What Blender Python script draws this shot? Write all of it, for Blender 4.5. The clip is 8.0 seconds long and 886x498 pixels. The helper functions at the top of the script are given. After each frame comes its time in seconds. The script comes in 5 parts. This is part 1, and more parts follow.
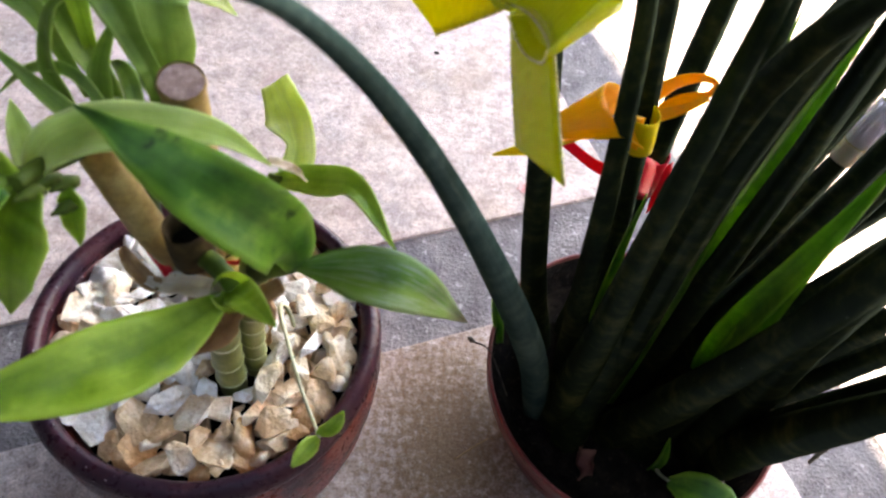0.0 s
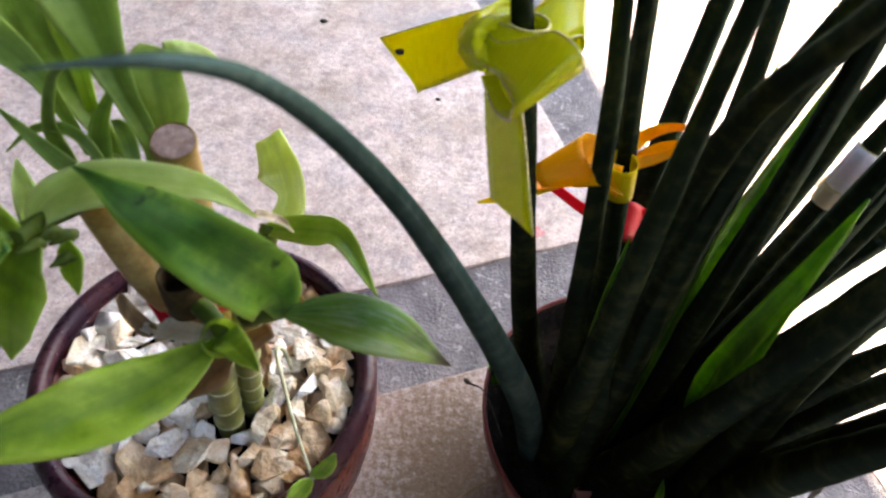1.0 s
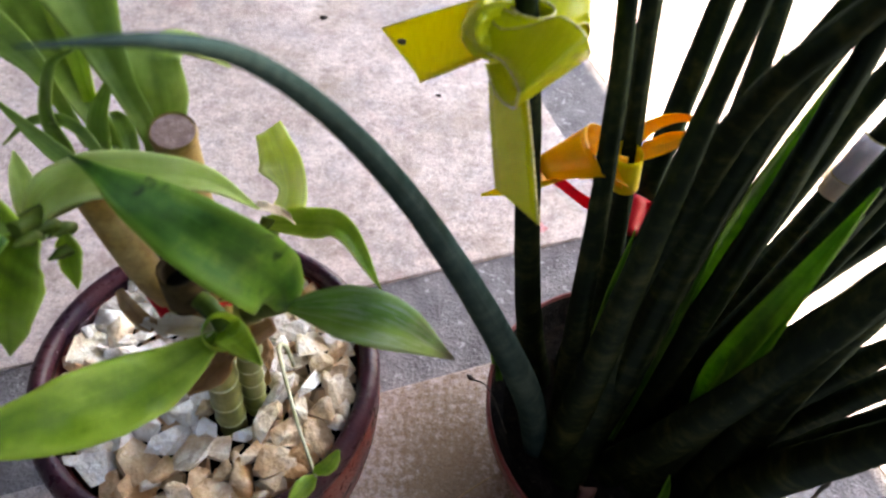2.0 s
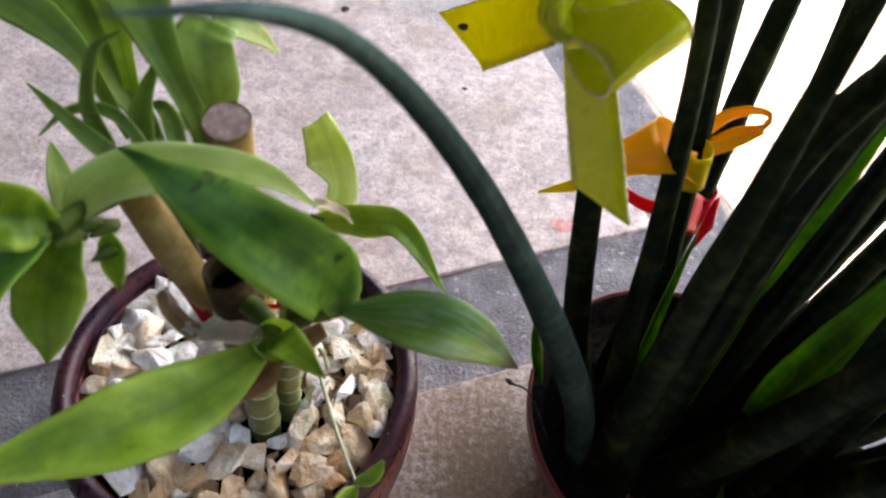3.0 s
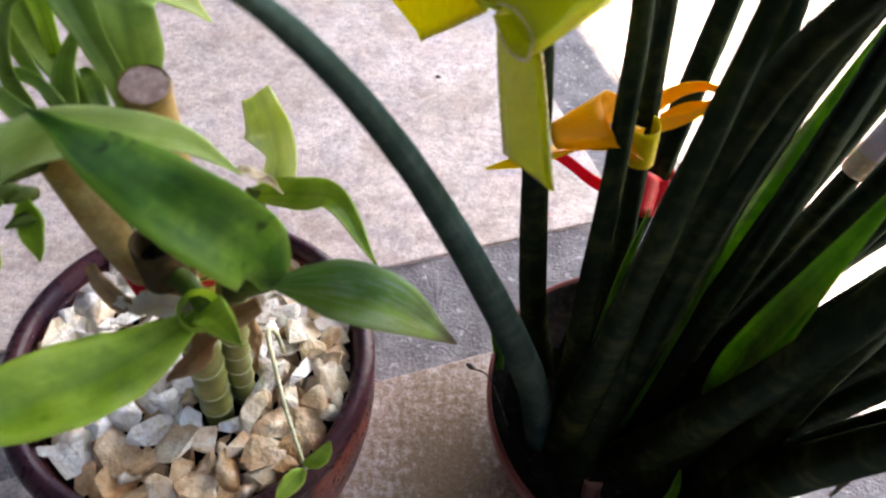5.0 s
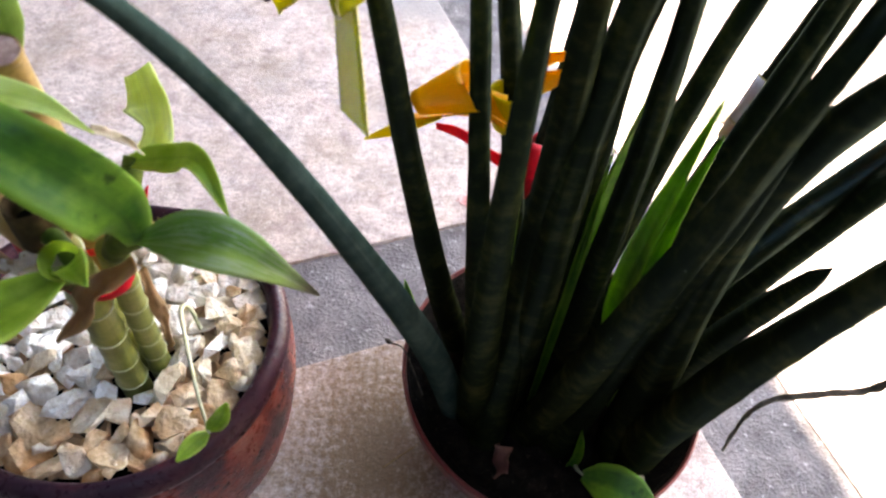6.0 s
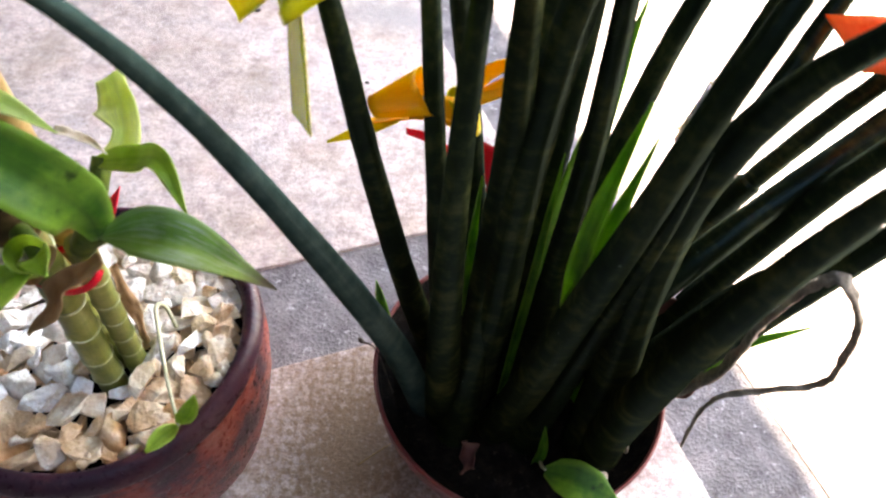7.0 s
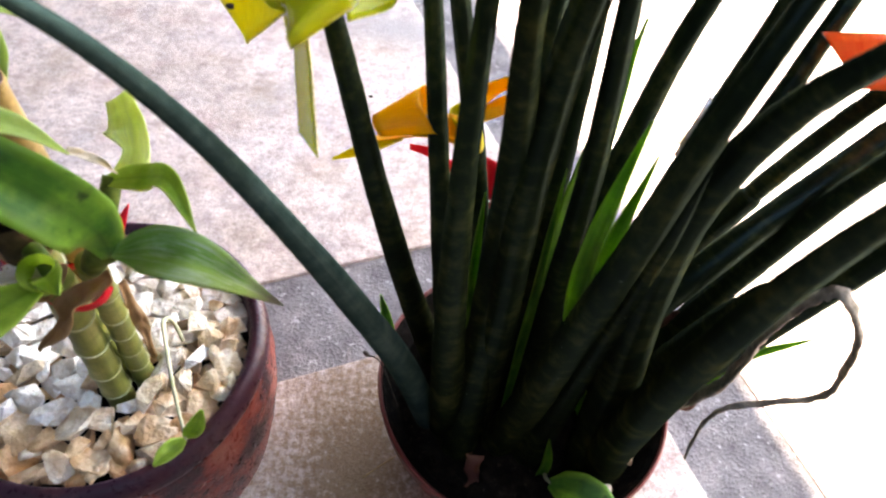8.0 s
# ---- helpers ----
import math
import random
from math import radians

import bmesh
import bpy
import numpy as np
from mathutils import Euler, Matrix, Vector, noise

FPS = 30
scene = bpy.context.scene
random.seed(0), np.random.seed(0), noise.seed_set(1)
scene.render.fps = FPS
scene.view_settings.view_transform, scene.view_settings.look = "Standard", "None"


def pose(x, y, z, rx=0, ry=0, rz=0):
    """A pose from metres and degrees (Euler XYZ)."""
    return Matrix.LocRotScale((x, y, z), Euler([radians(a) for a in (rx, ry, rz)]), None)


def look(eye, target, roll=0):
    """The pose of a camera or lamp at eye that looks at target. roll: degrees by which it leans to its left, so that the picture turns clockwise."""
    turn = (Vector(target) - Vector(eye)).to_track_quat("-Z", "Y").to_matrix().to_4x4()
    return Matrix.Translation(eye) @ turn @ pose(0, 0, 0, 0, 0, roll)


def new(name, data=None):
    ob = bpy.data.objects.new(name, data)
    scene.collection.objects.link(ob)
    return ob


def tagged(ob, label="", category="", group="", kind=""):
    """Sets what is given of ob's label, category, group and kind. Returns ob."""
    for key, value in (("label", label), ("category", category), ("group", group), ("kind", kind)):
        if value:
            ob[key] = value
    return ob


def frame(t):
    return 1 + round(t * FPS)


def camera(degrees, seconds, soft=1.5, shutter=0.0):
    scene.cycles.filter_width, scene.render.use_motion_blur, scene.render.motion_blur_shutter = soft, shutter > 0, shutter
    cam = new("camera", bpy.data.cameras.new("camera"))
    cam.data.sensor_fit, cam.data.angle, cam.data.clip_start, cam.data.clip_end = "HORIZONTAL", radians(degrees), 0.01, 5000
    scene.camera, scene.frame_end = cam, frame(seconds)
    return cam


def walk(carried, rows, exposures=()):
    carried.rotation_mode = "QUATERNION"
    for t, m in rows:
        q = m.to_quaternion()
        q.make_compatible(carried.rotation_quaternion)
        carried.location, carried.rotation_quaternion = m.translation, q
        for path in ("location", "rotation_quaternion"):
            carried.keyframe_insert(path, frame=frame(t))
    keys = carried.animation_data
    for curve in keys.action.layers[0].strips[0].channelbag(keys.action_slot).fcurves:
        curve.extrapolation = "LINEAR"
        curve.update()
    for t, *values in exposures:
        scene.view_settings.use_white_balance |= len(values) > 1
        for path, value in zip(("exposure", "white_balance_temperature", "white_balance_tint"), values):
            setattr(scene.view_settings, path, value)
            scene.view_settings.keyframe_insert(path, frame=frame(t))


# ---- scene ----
cam = camera(64.6, 8.0, 2.4)
cam.data.dof.use_dof = True
cam.data.dof.focus_distance = 0.58
cam.data.dof.aperture_fstop = 10.0
PATH = [
    (0, (-0.055, 0.107, 0.676), (0.109, 1.239, -0.964), 11.8),
    (0.5, (-0.051, 0.106, 0.68), (0.084, 1.277, -0.936), 9.8),
    (1, (-0.04, 0.102, 0.692), (0.076, 1.323, -0.888), 9.1),
    (1.5, (-0.038, 0.1, 0.692), (0.081, 1.323, -0.886), 8.8),
    (3, (-0.069, 0.119, 0.664), (0.033, 1.328, -0.926), 8.6),
    (3.5, (-0.09, 0.13, 0.663), (0.01, 1.347, -0.922), 8.5),
    (4, (-0.097, 0.132, 0.666), (0.002, 1.346, -0.921), 9.0),
    (4.5, (-0.076, 0.125, 0.663), (0.053, 1.327, -0.93), 10.3),
    (5, (-0.041, 0.114, 0.655), (0.085, 1.317, -0.937), 9.6),
    (6.5, (0.05, 0.064, 0.669), (0.19, 1.307, -0.892), 8.1),
    (7, (0.056, 0.061, 0.675), (0.185, 1.313, -0.878), 8.2),
    (7.5, (0.054, 0.061, 0.683), (0.178, 1.333, -0.855), 8.3),
    (8, (0.055, 0.06, 0.682), (0.173, 1.334, -0.856), 7.5),
]
EXPOSURE = ((0.0, 4.10, 7600, 14), (0.5, 4.0, 7600, 14), (1.5, 3.90, 7600, 14), (4.0, 3.75, 7600, 14), (5.0, 3.92, 7600, 14), (6.5, 4.2, 7600, 14), (8.0, 4.28, 7600, 14))
walk(cam, [(t, look(eye, target, roll)) for t, eye, target, roll in PATH], EXPOSURE)

# ---- light ----
TURN_FLOOR = 20.7
GRID = pose(0, 0, 0, 0, 0, TURN_FLOOR)
world = bpy.data.worlds.new("sky")
scene.world = world
world.use_nodes = True
wn = world.node_tree
sky = wn.nodes.new("ShaderNodeTexSky")
sky.sky_type = "NISHITA"
sky.sun_disc = False
SUN_EL, SUN_AZ = 50.0, TURN_FLOOR + 14.0
sky.sun_elevation = radians(SUN_EL)
sky.sun_rotation = radians(90 - SUN_AZ)
wn.links.new(sky.outputs[0], wn.nodes["Background"].inputs[0])
wn.nodes["Background"].inputs[1].default_value = 0.13
sun = new("sun", bpy.data.lights.new("sun", "SUN"))
sun.data.energy = 4.0
sun.data.angle = radians(0.53)
sun.data.color = (1.0, 0.95, 0.88)
_d = Vector((math.cos(radians(SUN_EL)) * math.cos(radians(SUN_AZ)), math.cos(radians(SUN_EL)) * math.sin(radians(SUN_AZ)), math.sin(radians(SUN_EL))))
sun.matrix_world = look(_d * 6, (0, 0, 0))


# ---- materials ----
def nodes_of(name):
    m = bpy.data.materials.new(name)
    m.use_nodes = True
    nt = m.node_tree
    return m, nt, nt.nodes["Principled BSDF"]


def node(nt, kind, **values):
    n = nt.nodes.new(kind)
    for key, v in values.items():
        n.inputs[key.replace("_", " ")].default_value = v
    return n


def ramp(nt, source, stops):
    r = nt.nodes.new("ShaderNodeValToRGB")
    e = r.color_ramp.elements
    while len(e) < len(stops):
        e.new(0.5)
    for k, (p, c) in zip(e, stops):
        k.position = p
        k.color = (*c, 1)
    nt.links.new(source, r.inputs[0])
    return r


def blend(nt, fac, a, b, how="MIX"):
    m = nt.nodes.new("ShaderNodeMix")
    m.data_type = "RGBA"
    m.blend_type = how
    for key, v in ((0, fac), (6, a), (7, b)):
        if isinstance(v, bpy.types.NodeSocket):
            nt.links.new(v, m.inputs[key])
        elif isinstance(v, tuple):
            m.inputs[key].default_value = (*v, 1)
        else:
            m.inputs[key].default_value = v
    return m.outputs[2]


def bump(nt, bsdf, height, strength, distance):
    b = node(nt, "ShaderNodeBump", Strength=strength, Distance=distance)
    nt.links.new(height, b.inputs["Height"])
    nt.links.new(b.outputs[0], bsdf.inputs["Normal"])
    return b


def coords(nt, kind="Object"):
    return nt.nodes.new("ShaderNodeTexCoord").outputs[kind]


def noise_of(nt, vec, scale, detail=4.0, rough=0.55):
    n = node(nt, "ShaderNodeTexNoise", Scale=scale, Detail=detail, Roughness=rough)
    nt.links.new(vec, n.inputs["Vector"])
    return n.outputs[0]


def mottled(name, dark, mid, light, scale, rough, fine=400.0, relief=0.3, depth=0.001, speck=0.0, specks=(0.1, 0.09, 0.08), kind="Object", spec=0.4):
    """A plain surface with stains, grain and relief."""
    m, nt, b = nodes_of(name)
    vec = coords(nt, kind)
    big = noise_of(nt, vec, scale, 5.0, 0.6)
    small = noise_of(nt, vec, fine, 3.0, 0.6)
    col = ramp(nt, big, ((0.3, dark), (0.5, mid), (0.7, light))).outputs[0]
    grain = ramp(nt, small, ((0.3, (0.72, 0.72, 0.72)), (0.65, (1.12, 1.12, 1.12)))).outputs[0]
    col = blend(nt, 0.8, col, grain, "MULTIPLY")
    if speck:
        spots = noise_of(nt, vec, fine * 0.45, 2.0, 0.5)
        hit = ramp(nt, spots, ((0.64, (0, 0, 0)), (0.70, (speck, speck, speck)))).outputs[0]
        col = blend(nt, hit, col, specks)
    nt.links.new(col, b.inputs["Base Color"])
    b.inputs["Roughness"].default_value = rough
    b.inputs["Specular IOR Level"].default_value = spec
    bump(nt, b, small, relief, depth)
    return m


# slabs: pinkish beige terrazzo-like cement with scratches and reddish stains
def slab_material():
    m, nt, b = nodes_of("beige_slab")
    vec = coords(nt)
    big = noise_of(nt, vec, 5.0, 6.0, 0.62)
    mid = noise_of(nt, vec, 38.0, 6.0, 0.7)
    fine = noise_of(nt, vec, 420.0, 3.0, 0.6)
    col = ramp(nt, big, ((0.32, (0.40, 0.33, 0.29)), (0.5, (0.55, 0.46, 0.42)), (0.68, (0.66, 0.58, 0.54)))).outputs[0]
    blot = ramp(nt, mid, ((0.36, (0.66, 0.61, 0.60)), (0.5, (0.98, 0.96, 0.95)), (0.62, (1.20, 1.19, 1.18)))).outputs[0]
    col = blend(nt, 0.9, col, blot, "MULTIPLY")
    grey = ramp(nt, noise_of(nt, vec, 11.0, 7.0, 0.7), ((0.50, (0, 0, 0)), (0.66, (0.5, 0.5, 0.5)))).outputs[0]
    col = blend(nt, grey, col, (0.37, 0.34, 0.345))
    flakes = ramp(nt, noise_of(nt, vec, 62.0, 5.0, 0.75), ((0.57, (0, 0, 0)), (0.66, (0.55, 0.55, 0.55)))).outputs[0]
    col = blend(nt, flakes, col, (0.70, 0.64, 0.61))
    crinkle = noise_of(nt, vec, 130.0, 6.0, 0.72)
    col = blend(nt, 0.8, col, ramp(nt, crinkle, ((0.34, (0.55, 0.51, 0.49)), (0.47, (0.98, 0.98, 0.98)), (0.66, (1.20, 1.20, 1.20)))).outputs[0], "MULTIPLY")
    red = ramp(nt, noise_of(nt, vec, 16.0, 5.0, 0.6), ((0.56, (0, 0, 0)), (0.74, (0.45, 0.45, 0.45)))).outputs[0]
    col = blend(nt, red, col, (0.50, 0.33, 0.30))
    earth = ramp(nt, noise_of(nt, vec, 9.0, 6.0, 0.68), ((0.50, (0, 0, 0)), (0.72, (0.6, 0.6, 0.6)))).outputs[0]
    col = blend(nt, earth, col, (0.34, 0.25, 0.17))
    # short dark scratches and pores
    mp = node(nt, "ShaderNodeMapping", Rotation=(0, 0, 0.7), Scale=(1.0, 3.2, 1.0))
    nt.links.new(vec, mp.inputs["Vector"])
    vor = node(nt, "ShaderNodeTexVoronoi", Scale=42.0)
    vor.feature = "DISTANCE_TO_EDGE"
    warp = blend(nt, 0.12, mp.outputs[0], node(nt, "ShaderNodeTexNoise", Scale=60.0).outputs[1], "ADD")
    nt.links.new(warp, vor.inputs["Vector"])
    line = ramp(nt, vor.outputs[0], ((0.0, (1, 1, 1)), (0.05, (0, 0, 0)))).outputs[0]
    gate = ramp(nt, noise_of(nt, vec, 55.0, 3.0, 0.6), ((0.47, (0, 0, 0)), (0.56, (0.9, 0.9, 0.9)))).outputs[0]
    col = blend(nt, blend(nt, 1.0, line, gate, "MULTIPLY"), col, (0.25, 0.20, 0.18))
    pores = ramp(nt, noise_of(nt, vec, 210.0, 2.0, 0.5), ((0.68, (0, 0, 0)), (0.73, (0.7, 0.7, 0.7)))).outputs[0]
    col = blend(nt, pores, col, (0.26, 0.21, 0.19))
    # trodden-in soil and painted shade between the pots, and a cement smear further off
    for at, size, tint, most in (((0.022, 0.340, 0.0), (0.16, 0.22, 1.0), (0.17, 0.097, 0.042), 0.95), ((0.04, 1.10, 0.0), (0.20, 0.075, 1.0), (0.30, 0.28, 0.275), 0.85)):
        mq = node(nt, "ShaderNodeMapping", Location=at, Scale=size)
        mq.vector_type = "TEXTURE"
        nt.links.new(vec, mq.inputs["Vector"])
        far = nt.nodes.new("ShaderNodeVectorMath")
        far.operation = "LENGTH"
        nt.links.new(mq.outputs[0], far.inputs[0])
        ragged = nt.nodes.new("ShaderNodeMath")
        ragged.operation = "MULTIPLY_ADD"
        nt.links.new(far.outputs["Value"], ragged.inputs[0])
        ragged.inputs[1].default_value = 0.38
        nt.links.new(ramp(nt, noise_of(nt, vec, 150.0, 8.0, 0.75), ((0.20, (0, 0, 0)), (0.80, (0.5, 0.5, 0.5)))).outputs[0], ragged.inputs[2])
        col = blend(nt, ramp(nt, ragged.outputs[0], ((0.33, (most, most, most)), (0.58, (0, 0, 0)))).outputs[0], col, tint)
    grain = ramp(nt, fine, ((0.32, (0.62, 0.61, 0.60)), (0.64, (1.16, 1.16, 1.16)))).outputs[0]
    col = blend(nt, 0.7, col, grain, "MULTIPLY")
    nt.links.new(col, b.inputs["Base Color"])
    b.inputs["Roughness"].default_value = 0.62
    b.inputs["Specular IOR Level"].default_value = 0.35
    bump(nt, b, crinkle, 0.7, 0.0026)
    return m


SLAB = slab_material()
CONCRETE = mottled("grey_concrete", (0.105, 0.096, 0.10), (0.17, 0.156, 0.16), (0.25, 0.23, 0.23), 30.0, 0.85, 260.0, 1.0, 0.003, 0.7, (0.40, 0.39, 0.385))
# near black, so the unseen walls and ceiling bounce little light
BLOCKER_DARK = mottled("light_blocker_dark", (0.030, 0.028, 0.026), (0.040, 0.038, 0.035), (0.052, 0.049, 0.046), 3.0, 0.9, 90.0, 0.3, 0.001)
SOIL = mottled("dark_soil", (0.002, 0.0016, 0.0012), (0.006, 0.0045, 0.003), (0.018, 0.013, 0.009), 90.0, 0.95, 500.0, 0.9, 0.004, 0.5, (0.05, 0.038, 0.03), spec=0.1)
RED_PLASTIC = mottled("red_brown_plastic", (0.105, 0.018, 0.016), (0.145, 0.026, 0.022), (0.185, 0.038, 0.031), 12.0, 0.40, 260.0, 0.12, 0.0004, 0.18, (0.34, 0.22, 0.18))
RED_MARK = mottled("red_paint_stain", (0.50, 0.14, 0.14), (0.58, 0.28, 0.26), (0.62, 0.46, 0.42), 150.0, 0.8, 500.0)
DIRT = mottled("dark_grit", (0.03, 0.025, 0.02), (0.05, 0.04, 0.035), (0.08, 0.07, 0.06), 300.0, 0.9)


def clay_material(name, burnt):
    """Brown glazed clay with dark burnt streaks; burnt: how far the fire has darkened it."""
    m, nt, b = nodes_of(name)
    vec = coords(nt)
    mp = node(nt, "ShaderNodeMapping", Rotation=(0.0, 0.25, 0.0), Scale=(1.0, 1.0, 0.75))
    nt.links.new(vec, mp.inputs["Vector"])
    big = noise_of(nt, mp.outputs[0], 19.0, 10.0, 0.70)
    small = noise_of(nt, vec, 170.0, 4.0, 0.6)
    col = ramp(nt, big, ((0.36, (0.014, 0.008, 0.014)), (0.46, (0.046, 0.014, 0.022)), (0.51, (0.170, 0.031, 0.022)), (0.58, (0.250, 0.053, 0.032)), (0.70, (0.32, 0.125, 0.090)))).outputs[0]
    col = blend(nt, 0.6, col, ramp(nt, small, ((0.3, (0.6, 0.6, 0.6)), (0.7, (1.2, 1.2, 1.2)))).outputs[0], "MULTIPLY")
    col = blend(nt, burnt, col, (0.026, 0.011, 0.020))
    worn = ramp(nt, noise_of(nt, vec, 75.0, 5.0, 0.7), ((0.58, (0, 0, 0)), (0.70, (0.25, 0.25, 0.25)))).outputs[0]
    col = blend(nt, worn, col, (0.15, 0.07, 0.07))
    specks = ramp(nt, noise_of(nt, vec, 240.0, 1.0, 0.5), ((0.75, (0, 0, 0)), (0.79, (0.8, 0.8, 0.8)))).outputs[0]
    col = blend(nt, specks, col, (0.45, 0.40, 0.42))
    nt.links.new(col, b.inputs["Base Color"])
    rough = ramp(nt, small, ((0.3, (0.20, 0.20, 0.20)), (0.7, (0.46, 0.46, 0.46)))).outputs[0]
    nt.links.new(rough, b.inputs["Roughness"])
    b.inputs["Specular IOR Level"].default_value = 0.38 - 0.2 * burnt
    bump(nt, b, noise_of(nt, vec, 60.0, 6.0, 0.65), 0.55, 0.003)
    return m


CLAY = clay_material("brown_clay_glaze", 0.0)
CLAY_RIM = clay_material("burnt_clay_glaze", 0.88)


def leaf_material(name, dark, mid, light, gloss=0.36, through_light=0.28, ribs=26.0, blotch=0.0, bruise=0.0, olive=0.0, dry_tip=0.0):
    """A blade with lengthwise veins, a paler midrib and thin worn patches."""
    m, nt, b = nodes_of(name)
    uv = nt.nodes.new("ShaderNodeTexCoord").outputs["UV"]
    obj = coords(nt)
    sep = nt.nodes.new("ShaderNodeSeparateXYZ")
    nt.links.new(uv, sep.inputs[0])
    mp = node(nt, "ShaderNodeMapping", Scale=(ribs, 0.9, 1.0))
    nt.links.new(uv, mp.inputs["Vector"])
    veins = noise_of(nt, mp.outputs[0], 1.6, 3.0, 0.6)
    patches = noise_of(nt, obj, 34.0, 4.0, 0.6)
    col = ramp(nt, patches, ((0.30, dark), (0.5, mid), (0.72, light))).outputs[0]
    col = blend(nt, 0.36, col, ramp(nt, veins, ((0.30, (0.66, 0.70, 0.58)), (0.68, (1.30, 1.26, 1.30)))).outputs[0], "MULTIPLY")
    # edges run paler
    edge = nt.nodes.new("ShaderNodeMath")
    edge.operation = "PINGPONG"
    edge.inputs[1].default_value = 0.5
    nt.links.new(sep.outputs[0], edge.inputs[0])
    rim = ramp(nt, edge.outputs[0], ((0.0, (0.85, 0.85, 0.85)), (0.22, (0.0, 0.0, 0.0)), (0.47, (0.0, 0.0, 0.0)), (0.5, (0.0, 0.0, 0.0)))).outputs[0]
    col = blend(nt, rim, col, light)
    midrib = ramp(nt, edge.outputs[0], ((0.36, (0, 0, 0)), (0.5, (0.42, 0.42, 0.42)))).outputs[0]
    col = blend(nt, midrib, col, dark)
    if bruise:
        spot = ramp(nt, noise_of(nt, obj, 48.0, 3.0, 0.55), ((0.63, (0, 0, 0)), (0.70, (bruise, bruise, bruise)))).outputs[0]
        col = blend(nt, spot, col, (0.012, 0.035, 0.008))
    if blotch:
        ms = node(nt, "ShaderNodeMapping", Scale=(9.0, 2.2, 1.0))
        nt.links.new(uv, ms.inputs["Vector"])
        pale = ramp(nt, noise_of(nt, ms.outputs[0], 1.3, 5.0, 0.7), ((0.48, (0, 0, 0)), (0.62, (blotch, blotch, blotch)))).outputs[0]
        col = blend(nt, pale, col, (0.34, 0.42, 0.32))
    if olive:
        half = ramp(nt, sep.outputs[0], ((0.40, (0, 0, 0)), (0.62, (olive, olive, olive)))).outputs[0]
        col = blend(nt, half, col, (0.36, 0.40, 0.045))
    if dry_tip:
        far = ramp(nt, sep.outputs[1], ((0.82, (0, 0, 0)), (0.94, (dry_tip, dry_tip, dry_tip)))).outputs[0]
        col = blend(nt, far, col, (0.06, 0.035, 0.025))
    nt.links.new(col, b.inputs["Base Color"])
    b.inputs["Roughness"].default_value = gloss
    b.inputs["Specular IOR Level"].default_value = 0.34
    bump(nt, b, veins, 0.35, 0.001)
    tr = nt.nodes.new("ShaderNodeBsdfTranslucent")
    nt.links.new(blend(nt, 1.0, col, (1.0, 1.0, 0.55), "MULTIPLY"), tr.inputs["Color"])
    mix = nt.nodes.new("ShaderNodeMixShader")
    mix.inputs[0].default_value = through_light
    nt.links.new(b.outputs[0], mix.inputs[1])
    nt.links.new(tr.outputs[0], mix.inputs[2])
    nt.links.new(mix.outputs[0], nt.nodes["Material Output"].inputs["Surface"])
    return m


LEAF_DARK = leaf_material("leaf_deep_green", (0.026, 0.095, 0.012), (0.070, 0.200, 0.020), (0.24, 0.43, 0.045), 0.36, 0.38, bruise=0.8)
LEAF_MID = leaf_material("leaf_green", (0.12, 0.235, 0.012), (0.25, 0.40, 0.026), (0.42, 0.57, 0.09), 0.36, 0.35)
LEAF_BROAD = leaf_material("leaf_broad_green", (0.070, 0.155, 0.005), (0.165, 0.285, 0.010), (0.33, 0.48, 0.045), 0.42, 0.35)
LEAF_PALE = leaf_material("leaf_pale_green", (0.36, 0.51, 0.08), (0.50, 0.65, 0.16), (0.64, 0.76, 0.30), 0.40, 0.36, 30.0, 0.12)
LEAF_TORN = leaf_material("leaf_yellowing", (0.46, 0.56, 0.12), (0.58, 0.69, 0.21), (0.70, 0.78, 0.36), 0.42, 0.45, 20.0, 0.3)
LEAF_UP = leaf_material("leaf_upright_green", (0.085, 0.155, 0.014), (0.155, 0.26, 0.030), (0.28, 0.40, 0.08), 0.4, 0.35)
LEAF_WORN = leaf_material("leaf_worn_green", (0.07, 0.19, 0.02), (0.14, 0.29, 0.04), (0.26, 0.40, 0.12), 0.3, 0.3, 28.0, 0.7, 0.0, 0.22, 0.9)
LEAF_SPEAR = leaf_material("leaf_spear_green", (0.035, 0.110, 0.008), (0.085, 0.220, 0.014), (0.20, 0.38, 0.035), 0.4, 0.55, 12.0)
LEAF_DRY = leaf_material("leaf_dry_tan", (0.22, 0.125, 0.055), (0.34, 0.205, 0.100), (0.46, 0.31, 0.18), 0.7, 0.35, 14.0)
LEAF_DRY_PALE = leaf_material("leaf_dry_grey", (0.46, 0.36, 0.25), (0.62, 0.53, 0.42), (0.76, 0.69, 0.60), 0.7, 0.35, 14.0)
HUSK = leaf_material("husk_red_brown", (0.06, 0.018, 0.014), (0.12, 0.04, 0.028), (0.21, 0.09, 0.06), 0.75, 0.05, 10.0)


